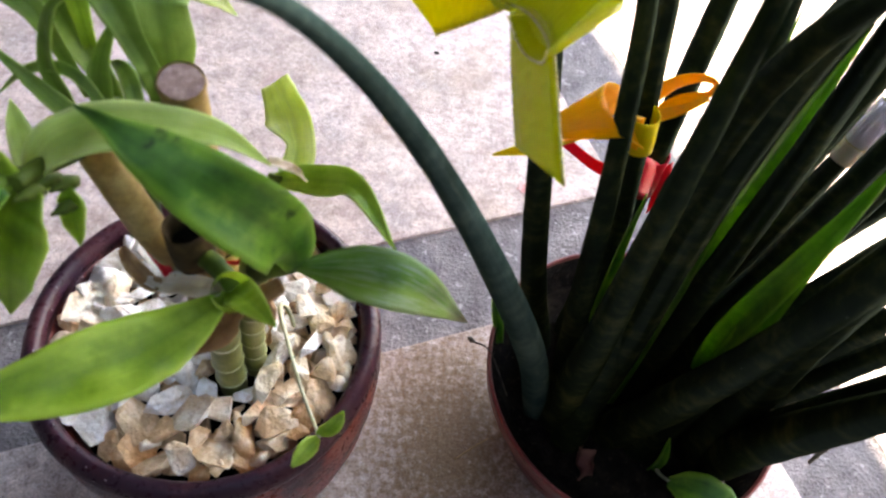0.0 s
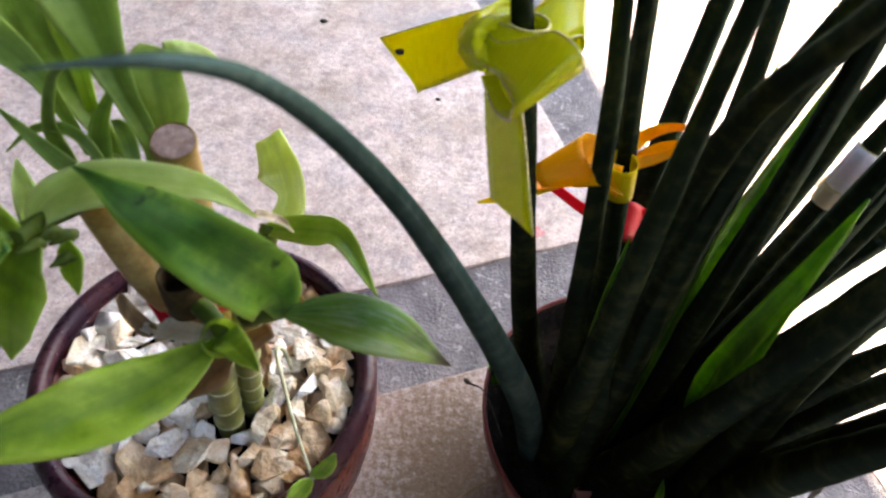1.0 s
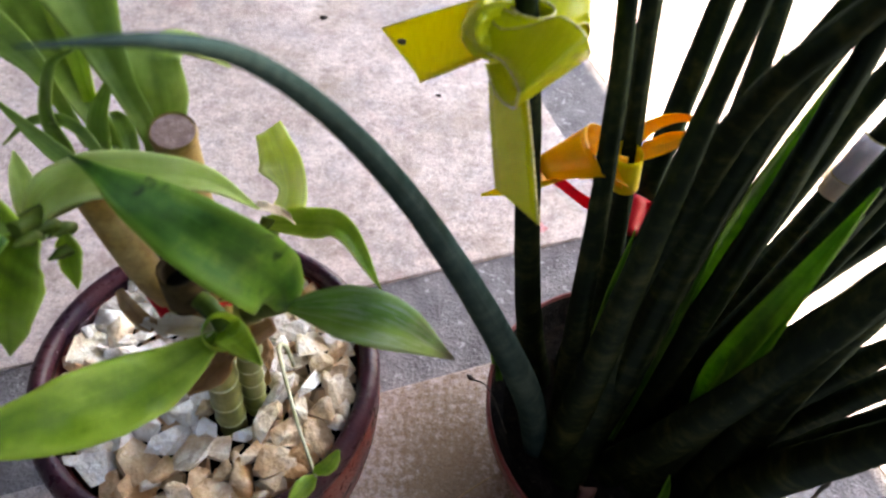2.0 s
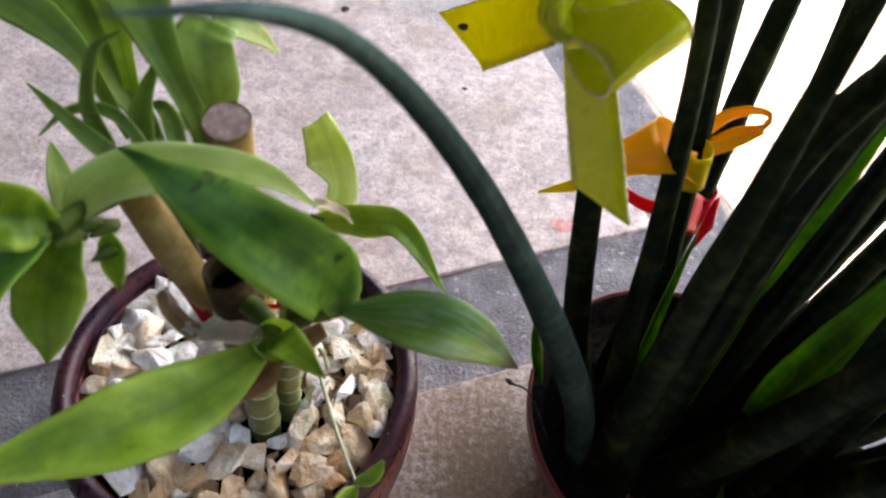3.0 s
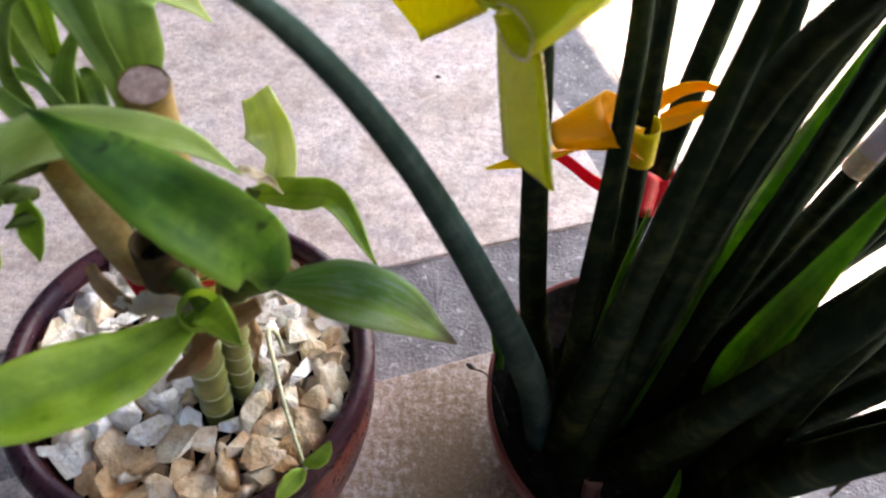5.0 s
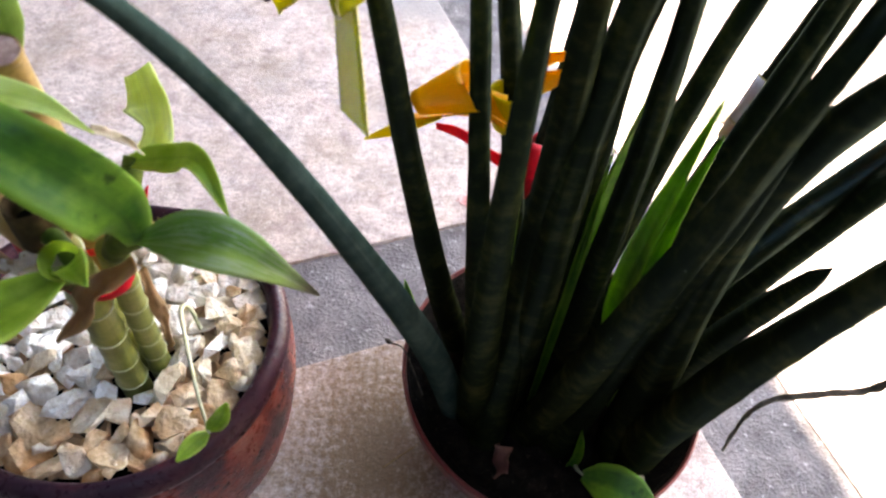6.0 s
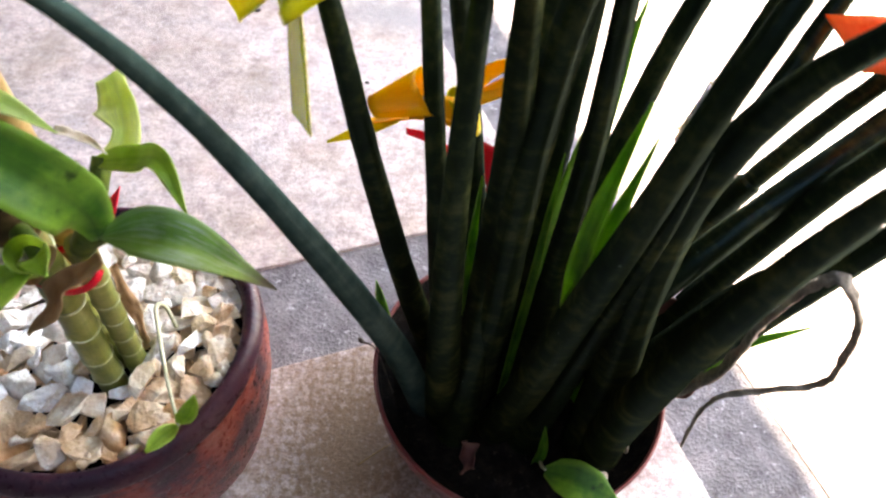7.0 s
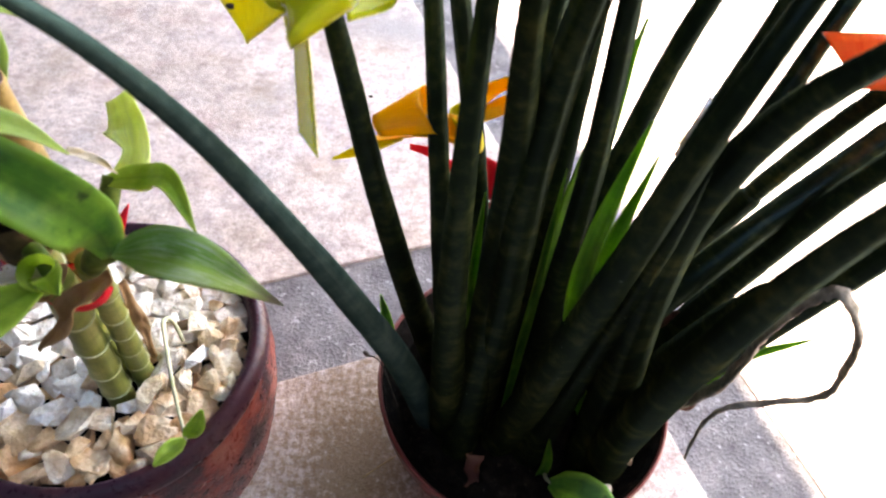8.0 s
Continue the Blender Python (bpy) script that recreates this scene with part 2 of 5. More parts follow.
def spear_material(name, dark, mid, light):
    """Cylinder snake plant: dark green-grey with faint cross bands and lengthwise grooves."""
    m, nt, b = nodes_of(name)
    uv = nt.nodes.new("ShaderNodeTexCoord").outputs["UV"]
    obj = coords(nt)
    # thin wavering cross bands, broken up along the leaf
    mp = node(nt, "ShaderNodeMapping", Scale=(2.2, 30.0, 1.0))
    nt.links.new(uv, mp.inputs["Vector"])
    stripes = noise_of(nt, mp.outputs[0], 2.0, 3.0, 0.6)
    cloud = noise_of(nt, obj, 28.0, 4.0, 0.6)
    bands = blend(nt, 0.55, stripes, cloud)
    mp2 = node(nt, "ShaderNodeMapping", Scale=(40.0, 1.2, 1.0))
    nt.links.new(uv, mp2.inputs["Vector"])
    lines = noise_of(nt, mp2.outputs[0], 1.6, 3.0, 0.6)
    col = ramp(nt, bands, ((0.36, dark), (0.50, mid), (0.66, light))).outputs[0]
    col = blend(nt, 0.5, col, ramp(nt, lines, ((0.35, (0.7, 0.7, 0.7)), (0.65, (1.15, 1.15, 1.15)))).outputs[0], "MULTIPLY")
    scars = ramp(nt, noise_of(nt, obj, 260.0, 2.0, 0.5), ((0.75, (0, 0, 0)), (0.79, (0.5, 0.5, 0.5)))).outputs[0]
    col = blend(nt, scars, col, (0.10, 0.14, 0.11))
    nt.links.new(col, b.inputs["Base Color"])
    b.inputs["Roughness"].default_value = 0.34
    b.inputs["Specular IOR Level"].default_value = 0.0
    bump(nt, b, lines, 0.4, 0.0008)
    wax = node(nt, "ShaderNodeBsdfGlossy", Color=(0.62, 1.0, 0.94, 1), Roughness=0.34)
    mix = nt.nodes.new("ShaderNodeMixShader")
    mix.inputs[0].default_value = 0.013
    nt.links.new(b.outputs[0], mix.inputs[1])
    nt.links.new(wax.outputs[0], mix.inputs[2])
    nt.links.new(mix.outputs[0], nt.nodes["Material Output"].inputs["Surface"])
    return m


# far darker than the plant's own green: the backlit shade is in the colour
SPEAR_BACKLIT = spear_material("snake_plant_skin_backlit", (0.0026, 0.0040, 0.0016), (0.0072, 0.0098, 0.0032), (0.0400, 0.0440, 0.0140))
SPEAR_PALE = spear_material("snake_plant_skin_grey", (0.014, 0.026, 0.021), (0.026, 0.044, 0.035), (0.050, 0.073, 0.058))


def cane_material():
    m, nt, b = nodes_of("bamboo_cane")
    uv = nt.nodes.new("ShaderNodeTexCoord").outputs["UV"]
    obj = coords(nt)
    mp = node(nt, "ShaderNodeMapping", Scale=(22.0, 1.0, 1.0))
    nt.links.new(uv, mp.inputs["Vector"])
    lines = noise_of(nt, mp.outputs[0], 1.8, 3.0, 0.6)
    col = ramp(nt, noise_of(nt, obj, 45.0, 4.0, 0.6), ((0.32, (0.11, 0.13, 0.020)), (0.52, (0.20, 0.22, 0.040)), (0.70, (0.30, 0.29, 0.085)))).outputs[0]
    col = blend(nt, 0.5, col, ramp(nt, lines, ((0.35, (0.72, 0.72, 0.66)), (0.65, (1.12, 1.12, 1.1)))).outputs[0], "MULTIPLY")
    nt.links.new(col, b.inputs["Base Color"])
    b.inputs["Roughness"].default_value = 0.42
    bump(nt, b, lines, 0.2, 0.0005)
    return m


CANE = cane_material()
SHOOT = mottled("green_shoot", (0.025, 0.05, 0.005), (0.055, 0.09, 0.010), (0.11, 0.15, 0.022), 60.0, 0.5, 300.0, 0.3, 0.0008, spec=0.15)
CANE_OLD = mottled("cane_rotten_brown", (0.020, 0.013, 0.005), (0.050, 0.033, 0.012), (0.10, 0.066, 0.025), 60.0, 0.8, 300.0, 0.4, 0.001, spec=0.15)
CANE_TAN = mottled("cane_dry_tan", (0.18, 0.105, 0.024), (0.31, 0.195, 0.050), (0.43, 0.31, 0.115), 40.0, 0.55, 300.0, 0.2, 0.0006)
CUT_WOOD = mottled("cut_cane_end", (0.17, 0.10, 0.078), (0.27, 0.175, 0.14), (0.38, 0.27, 0.22), 260.0, 0.9, 700.0, 0.7, 0.001)
NODE_RING = mottled("cane_node_scar", (0.36, 0.38, 0.18), (0.48, 0.50, 0.28), (0.60, 0.60, 0.42), 90.0, 0.6)
ROOT = mottled("dry_twisted_leaf", (0.11, 0.09, 0.065), (0.21, 0.175, 0.13), (0.35, 0.30, 0.23), 110.0, 0.85, 500.0, 0.9, 0.0015)
STALK = mottled("pale_seedling_stalk", (0.42, 0.42, 0.22), (0.55, 0.54, 0.34), (0.66, 0.64, 0.46), 60.0, 0.5)
TWIG = mottled("dark_twig", (0.02, 0.015, 0.012), (0.05, 0.04, 0.03), (0.09, 0.07, 0.05), 200.0, 0.9)


def satin(name, col, pale, sheen=0.3, through_light=0.22, gloss=0.22):
    """Satin ribbon: fine cross weave, soft gloss, some light through."""
    m, nt, b = nodes_of(name)
    uv = nt.nodes.new("ShaderNodeTexCoord").outputs["UV"]
    mp = node(nt, "ShaderNodeMapping", Scale=(1.0, 60.0, 1.0))
    nt.links.new(uv, mp.inputs["Vector"])
    weave = noise_of(nt, mp.outputs[0], 4.0, 3.0, 0.6)
    c = ramp(nt, weave, ((0.3, col), (0.75, pale))).outputs[0]
    nt.links.new(c, b.inputs["Base Color"])
    b.inputs["Roughness"].default_value = sheen
    b.inputs["Anisotropic"].default_value = 0.5
    b.inputs["Specular IOR Level"].default_value = gloss
    bump(nt, b, weave, 0.12, 0.0003)
    tr = nt.nodes.new("ShaderNodeBsdfTranslucent")
    nt.links.new(c, tr.inputs["Color"])
    mix = nt.nodes.new("ShaderNodeMixShader")
    mix.inputs[0].default_value = through_light
    nt.links.new(b.outputs[0], mix.inputs[1])
    nt.links.new(tr.outputs[0], mix.inputs[2])
    nt.links.new(mix.outputs[0], nt.nodes["Material Output"].inputs["Surface"])
    return m


SATIN_GREEN = satin("lime_satin", (0.57, 0.585, 0.006), (0.69, 0.69, 0.018), 0.26, 0.28, 0.35)
SATIN_LEMON = satin("lemon_satin", (0.70, 0.64, 0.006), (0.80, 0.74, 0.02), 0.45, 0.35)
SATIN_YELLOW = satin("yellow_satin", (0.68, 0.54, 0.003), (0.78, 0.64, 0.008), 0.5, 0.35)
SATIN_ORANGE = satin("amber_satin", (0.86, 0.43, 0.001), (0.95, 0.51, 0.003), 0.4, 0.40)
SATIN_RED = satin("red_satin", (0.58, 0.006, 0.02), (0.70, 0.015, 0.04), 0.35, 0.35)
SATIN_CORAL = satin("orange_red_satin", (0.85, 0.10, 0.012), (0.95, 0.18, 0.03))
SATIN_WHITE = satin("white_satin", (0.90, 0.88, 0.93), (0.95, 0.94, 0.97), 0.25, 0.88)
SATIN_CREAM = satin("cream_satin", (0.88, 0.84, 0.74), (0.93, 0.90, 0.82), 0.3, 0.85)
GOLD = nodes_of("gold_thread")[0]
_g = GOLD.node_tree.nodes["Principled BSDF"]
_t = GOLD.node_tree
_t.links.new(ramp(_t, noise_of(_t, coords(_t), 900.0, 2.0, 0.6), ((0.38, (0.30, 0.24, 0.04)), (0.52, (0.62, 0.52, 0.12)), (0.66, (0.95, 0.88, 0.50)))).outputs[0], _g.inputs["Base Color"])
_g.inputs["Metallic"].default_value = 0.25
_g.inputs["Roughness"].default_value = 0.35


def pebble_material(name, dark, mid, light, stain):
    m, nt, b = nodes_of(name)
    vec = coords(nt)
    info = nt.nodes.new("ShaderNodeObjectInfo")
    shift = nt.nodes.new("ShaderNodeVectorMath")
    shift.operation = "ADD"
    wide = nt.nodes.new("ShaderNodeVectorMath")
    wide.operation = "SCALE"
    wide.inputs["Scale"].default_value = 9.0
    comb = nt.nodes.new("ShaderNodeCombineXYZ")
    for k in range(3):
        nt.links.new(info.outputs["Random"], comb.inputs[k])
    nt.links.new(comb.outputs[0], wide.inputs[0])
    nt.links.new(vec, shift.inputs[0])
    nt.links.new(wide.outputs[0], shift.inputs[1])
    p = shift.outputs[0]
    col = ramp(nt, noise_of(nt, p, 0.7, 4.0, 0.55), ((0.34, dark), (0.5, mid), (0.62, light))).outputs[0]
    tone = ramp(nt, info.outputs["Random"], ((0.0, (0.88, 0.84, 0.79)), (1.0, (1.10, 1.10, 1.10)))).outputs[0]
    col = blend(nt, 0.85, col, tone, "MULTIPLY")
    veins = ramp(nt, noise_of(nt, p, 1.7, 6.0, 0.72), ((0.42, (0.74, 0.64, 0.52)), (0.50, (1.0, 1.0, 1.0)))).outputs[0]
    col = blend(nt, 0.6, col, veins, "MULTIPLY")
    rust = ramp(nt, noise_of(nt, p, 0.8, 4.0, 0.6), ((0.48, (0, 0, 0)), (0.60, (stain, stain, stain)))).outputs[0]
    col = blend(nt, rust, col, (0.50, 0.23, 0.075))
    nt.links.new(col, b.inputs["Base Color"])
    b.inputs["Roughness"].default_value = 0.46
    bump(nt, b, noise_of(nt, p, 1.8, 5.0, 0.55), 0.30, 0.09)
    return m


PEBBLE_WHITE = pebble_material("pebble_white_quartz", (0.80, 0.74, 0.66), (0.90, 0.87, 0.81), (0.94, 0.93, 0.90), 0.14)
PEBBLE_CREAM = pebble_material("pebble_cream", (0.70, 0.53, 0.32), (0.85, 0.73, 0.54), (0.91, 0.84, 0.71), 0.40)
PEBBLE_TAN = pebble_material("pebble_tan", (0.66, 0.44, 0.24), (0.80, 0.60, 0.38), (0.88, 0.76, 0.58), 0.50)
PEBBLE_OCHRE = pebble_material("pebble_ochre", (0.54, 0.27, 0.10), (0.68, 0.40, 0.18), (0.80, 0.58, 0.36), 0.65)



# ---- shaping helpers ----
def thing(name, at, label, category, group=""):
    ob = new(name)
    ob.empty_display_size = 0.02
    ob.location = at
    return tagged(ob, label, category, group)


def part(name, bm, material, parent, label="", smooth=True):
    me = bpy.data.meshes.new(name)
    bm.to_mesh(me)
    bm.free()
    return part_of_mesh(name, me, material, parent, label, smooth)


def part_of_mesh(name, me, material, parent, label="", smooth=True):
    me.materials.append(material)
    if smooth:
        me.polygons.foreach_set("use_smooth", [len(p.vertices) < 5 for p in me.polygons])
    ob = new(name, me)
    if parent:
        ob.parent = parent
        if not parent.parent:
            ob.matrix_parent_inverse = Matrix.Translation(-parent.location)
    return tagged(ob, label)


def solo(name, bm, material, label, category, group="", kind="", smooth=True):
    return tagged(part(name, bm, material, None, "", smooth), label, category, group, kind)


def spline(points, n):
    """A smooth curve through the points, n samples."""
    p = [Vector(q) for q in points]
    if len(p) == 2:
        return [p[0].lerp(p[1], i / (n - 1)) for i in range(n)]
    p = [2 * p[0] - p[1], *p, 2 * p[-1] - p[-2]]
    out = []
    m = len(p) - 3
    for i in range(n):
        f = i / (n - 1) * m
        k = min(int(f), m - 1)
        t = f - k
        a, b, c, d = p[k:k + 4]
        out.append(0.5 * (2 * b + (c - a) * t + (2 * a - 5 * b + 4 * c - d) * t * t + (3 * b - a - 3 * c + d) * t ** 3))
    return out


def along(values, f):
    """A value between evenly spaced ones, f from 0 to 1."""
    k = f * (len(values) - 1)
    i = min(int(k), len(values) - 2)
    return values[i] + (values[i + 1] - values[i]) * (k - i)


def tube(points, radii, seg=12, n=24, grooves=0, groove=0.0, lumpy=0.0, seed=0, cap=True, flat=1.0):
    """A tapered round body along a curve, with UV: u round it, v along it."""
    bm = bmesh.new()
    uv = bm.loops.layers.uv.new("uv")
    path = spline(points, n)
    up = Vector((0, 0, 1))
    t0 = (path[1] - path[0]).normalized()
    side = t0.cross(up)
    if side.length < 0.1:
        side = t0.cross(Vector((1, 0, 0)))
    side.normalize()
    rows = []
    for i, c in enumerate(path):
        t = (path[min(i + 1, n - 1)] - path[max(i - 1, 0)]).normalized()
        side = (side - t * side.dot(t)).normalized()
        nor = t.cross(side)
        r = along(radii, i / (n - 1))
        row = []
        for k in range(seg):
            a = 2 * math.pi * k / seg
            rr = r * (1 + groove * math.cos(grooves * a))
            if lumpy:
                rr *= 1 + lumpy * noise.noise(Vector((math.cos(a) * 2 + seed * 7.1, math.sin(a) * 2, i * 0.35)))
            row.append(bm.verts.new(c + side * math.cos(a) * rr + nor * math.sin(a) * rr * flat))
        rows.append(row)
    for i in range(n - 1):
        for k in range(seg):
            k2 = (k + 1) % seg
            f = bm.faces.new((rows[i][k], rows[i][k2], rows[i + 1][k2], rows[i + 1][k]))
            for lp, (uu, vv) in zip(f.loops, ((k / seg, i), ((k + 1) / seg, i), ((k + 1) / seg, i + 1), (k / seg, i + 1))):
                lp[uv].uv = (uu, vv / (n - 1))
    if cap:
        bm.faces.new(rows[0])
        bm.faces.new(rows[-1])
    bmesh.ops.recalc_face_normals(bm, faces=bm.faces)
    return bm


def blade(points, widths, normals, n=26, across=9, fold=0.12, thick=0.0007, wave=0.0, curl=0.0, seed=0):
    """A leaf blade along a curve: V-folded or curled across, a real sheet with thickness, UV across and along. widths: one list, or one for each side of the midrib."""
    bm = bmesh.new()
    uv = bm.loops.layers.uv.new("uv")
    path = spline(points, n)
    ns = spline(normals, n) if len(normals) > 1 else [Vector(normals[0])] * n
    top, bot = [], []
    for i, c in enumerate(path):
        t = (path[min(i + 1, n - 1)] - path[max(i - 1, 0)]).normalized()
        nor = (ns[i] - t * ns[i].dot(t)).normalized()
        side = t.cross(nor)
        f = i / (n - 1)
        sides = [along(q, f) * 0.5 for q in (widths if isinstance(widths[0], (list, tuple)) else (widths, widths))]
        ra, rb = [], []
        for k in range(across):
            s = 2 * k / (across - 1) - 1
            w = sides[0] if s < 0 else sides[1]
            lift = w * (fold * abs(s) + curl * s * s)
            if wave:
                lift += w * wave * s * abs(s) * math.sin(i / (n - 1) * 11 + seed + (2.1 if s > 0 else 0))
                lift += w * wave * 0.5 * noise.noise(Vector((s * 1.3, i * 0.25, seed * 3.7)))
            q = c + side * s * w + nor * lift
            ra.append(bm.verts.new(q + nor * thick * 0.5))
            rb.append(bm.verts.new(q - nor * thick * 0.5))
        top.append(ra)
        bot.append(rb)

    def quad(vs, uvs):
        f = bm.faces.new(vs)
        for lp, q in zip(f.loops, uvs):
            lp[uv].uv = q

    for i in range(n - 1):
        v0, v1 = i / (n - 1), (i + 1) / (n - 1)
        for k in range(across - 1):
            u0, u1 = k / (across - 1), (k + 1) / (across - 1)
            quad((top[i][k], top[i][k + 1], top[i + 1][k + 1], top[i + 1][k]), ((u0, v0), (u1, v0), (u1, v1), (u0, v1)))
            quad((bot[i][k], bot[i + 1][k], bot[i + 1][k + 1], bot[i][k + 1]), ((u0, v0), (u0, v1), (u1, v1), (u1, v0)))
        for k in (0, across - 1):
            quad((top[i][k], top[i + 1][k], bot[i + 1][k], bot[i][k]), ((k / (across - 1), v0), (k / (across - 1), v1), (k / (across - 1), v1), (k / (across - 1), v0)))
    for i in (0, n - 1):
        for k in range(across - 1):
            quad((top[i][k], top[i][k + 1], bot[i][k + 1], bot[i][k]), ((0.5, 0), (0.5, 0), (0.5, 0), (0.5, 0)))
    bmesh.ops.recalc_face_normals(bm, faces=bm.faces)
    return bm


def strip(points, cross, n=26, across=5, thick=0.0006, start=0.0, end=0.0):
    """A ribbon along a curve; cross: its width vectors. start, end: how far the cut ends slant, in widths."""
    bm = bmesh.new()
    uv = bm.loops.layers.uv.new("uv")
    path = spline(points, n)
    cr = spline(cross, n) if len(cross) > 1 else [Vector(cross[0])] * n
    rows = []
    edges = ([], [])
    for i, c in enumerate(path):
        t = (path[min(i + 1, n - 1)] - path[max(i - 1, 0)]).normalized()
        w = cr[i]
        nor = t.cross(w).normalized()
        f = i / (n - 1)
        ra, rb = [], []
        for k in range(across):
            s = k / (across - 1) - 0.5
            slant = (start * (1 - f) ** 6 + end * f ** 6) * s * w.length
            q = c + w * s + t * slant
            ra.append(bm.verts.new(q + nor * thick / 2))
            rb.append(bm.verts.new(q - nor * thick / 2))
            if k in (0, across - 1):
                edges[0 if k == 0 else 1].append(q)
        rows.append((ra, rb))
    for i in range(n - 1):
        (a0, b0), (a1, b1) = rows[i], rows[i + 1]
        for k in range(across - 1):
            for vs in ((a0[k], a0[k + 1], a1[k + 1], a1[k]), (b0[k], b1[k], b1[k + 1], b0[k + 1])):
                fc = bm.faces.new(vs)
                for lp in fc.loops:
                    lp[uv].uv = (k / (across - 1), i / (n - 1))
        for k in (0, across - 1):
            bm.faces.new((a0[k], a1[k], b1[k], b0[k]))
    for i in (0, n - 1):
        for k in range(across - 1):
            bm.faces.new((rows[i][0][k], rows[i][0][k + 1], rows[i][1][k + 1], rows[i][1][k]))
    bmesh.ops.recalc_face_normals(bm, faces=bm.faces)
    return bm, edges


def lathe(profile, seg=64, wobble=0.0, seed=0, centre=(0, 0), ring=False):
    """A turned body from (radius, height) pairs; wobble: how far it is out of round."""
    bm = bmesh.new()
    rows = []
    for j, (r, z) in enumerate(profile):
        row = []
        for k in range(seg):
            a = 2 * math.pi * k / seg
            rr = r * (1 + wobble * noise.noise(Vector((math.cos(a) * 1.2 + seed, math.sin(a) * 1.2, z * 9))))
            row.append(bm.verts.new((centre[0] + rr * math.cos(a), centre[1] + rr * math.sin(a), z)))
        rows.append(row)
    for j in range(len(profile) - 1):
        for k in range(seg):
            k2 = (k + 1) % seg
            bm.faces.new((rows[j][k], rows[j][k2], rows[j + 1][k2], rows[j + 1][k]))
    if ring:
        for k in range(seg):
            k2 = (k + 1) % seg
            bm.faces.new((rows[-1][k], rows[-1][k2], rows[0][k2], rows[0][k]))
    else:
        bm.faces.new(rows[0])
        bm.faces.new(rows[-1])
    bmesh.ops.recalc_face_normals(bm, faces=bm.faces)
    return bm


def box(x0, x1, y0, y1, z0, z1, bevel=0.0):
    bm = bmesh.new()
    bmesh.ops.create_cube(bm, size=1.0)
    for v in bm.verts:
        v.co = Vector(((x0, x1)[v.co.x > 0], (y0, y1)[v.co.y > 0], (z0, z1)[v.co.z > 0]))
    if bevel:
        bmesh.ops.bevel(bm, geom=[e for e in bm.edges], offset=bevel, segments=2, affect="EDGES", profile=0.6)
    return bm


# ---- the porch: ground, unseen light-blocking walls and roof ----
bm = box(-60, 60, -60, 60, -0.30, -0.005)
bm.transform(GRID)
ground = solo("ground", bm, CONCRETE, "rough grey concrete showing in strips between the slabs", "ground", kind="structure", smooth=False)
# unseen walls, added only to hold back sky light on three sides
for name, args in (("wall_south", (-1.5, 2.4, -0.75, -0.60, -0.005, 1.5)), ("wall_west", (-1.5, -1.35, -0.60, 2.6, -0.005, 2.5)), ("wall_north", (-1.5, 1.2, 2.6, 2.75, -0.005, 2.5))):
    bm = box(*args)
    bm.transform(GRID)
    solo(name, bm, BLOCKER_DARK, "unseen dark wall added to block sky light", "wall", kind="structure", smooth=False)
# unseen roof slab, its edge set so direct sun starts at the yard
ROOF_EDGE = 0.595 + 2.5 / math.tan(radians(SUN_EL)) * math.cos(radians(SUN_AZ - TURN_FLOOR))
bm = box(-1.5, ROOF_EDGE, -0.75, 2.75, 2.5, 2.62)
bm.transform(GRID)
solo("ceiling", bm, BLOCKER_DARK, "unseen dark slab added to shade the floor and plants", "ceiling", kind="structure", smooth=False)

floor = tagged(new("floor"), "pinkish beige stained cement slabs set in grey concrete strips", "floor", kind="structure")
PORCH_U = ((-1.185, -0.42), (-0.297, 0.468))
PORCH_V = ((-0.59, -0.465), (-0.341, 0.424), (0.559, 1.324), (1.45, 2.215))
YARD_U = ((0.590, 1.346), (1.352, 2.11), (2.116, 2.87))
YARD_V = ((-0.59, -0.112), (-0.106, 0.650), (0.656, 1.41), (1.416, 2.17))
for side_u, side_v in ((PORCH_U, PORCH_V), (YARD_U, YARD_V)):
    for (u0, u1), (v0, v1) in [(p, q) for p in side_u for q in side_v]:
        bm = box(u0, u1, v0, v1, -0.03, 0.0 if side_u is PORCH_U else -0.0035, 0.0025 if side_u is PORCH_U else 0.001)
        bm.transform(GRID)
        part("slab", bm, SLAB, floor, smooth=False)


def patch(cx, cy, rx, ry, z, seed, n=36, rough=0.5):
    """A thin irregular skin lying flat."""
    bm = bmesh.new()
    ring, low = [], []
    for k in range(n):
        a = 2 * math.pi * k / n
        f = 1 + rough * noise.noise(Vector((math.cos(a) * 2.2, math.sin(a) * 2.2, seed)))
        f += 0.25 * rough * noise.noise(Vector((math.cos(a) * 8, math.sin(a) * 8, seed + 5)))
        ring.append(bm.verts.new((cx + rx * f * math.cos(a), cy + ry * f * math.sin(a), z)))
        low.append(bm.verts.new((cx + rx * f * 1.02 * math.cos(a), cy + ry * f * 1.02 * math.sin(a), z - 0.0025)))
    bm.faces.new(ring)
    for k in range(n):
        bm.faces.new((ring[k], low[k], low[(k + 1) % n], ring[(k + 1) % n]))
    bmesh.ops.recalc_face_normals(bm, faces=bm.faces)
    return bm

solo("red_stain", patch(0.124, 0.677, 0.017, 0.010, 0.0007, 8.0, 70, 0.7), RED_MARK, "small faded red paint mark on the beige slab", "stain", smooth=False)
for x, y, r in ((-0.196, 1.079, 0.006), (-0.005, 0.916, 0.0035)):
    bm = bmesh.new()
    bmesh.ops.create_icosphere(bm, subdivisions=1, radius=r)
    for v in bm.verts:
        v.co = Vector((v.co.x * 1.3, v.co.y * 0.9, v.co.z * 0.5)) * (1 + 0.4 * noise.noise(v.co * 400)) + Vector((x, y, r * 0.4))
    solo("grit", bm, DIRT, "tiny dark crumb of grit on the slab", "grit", "grit on the floor")


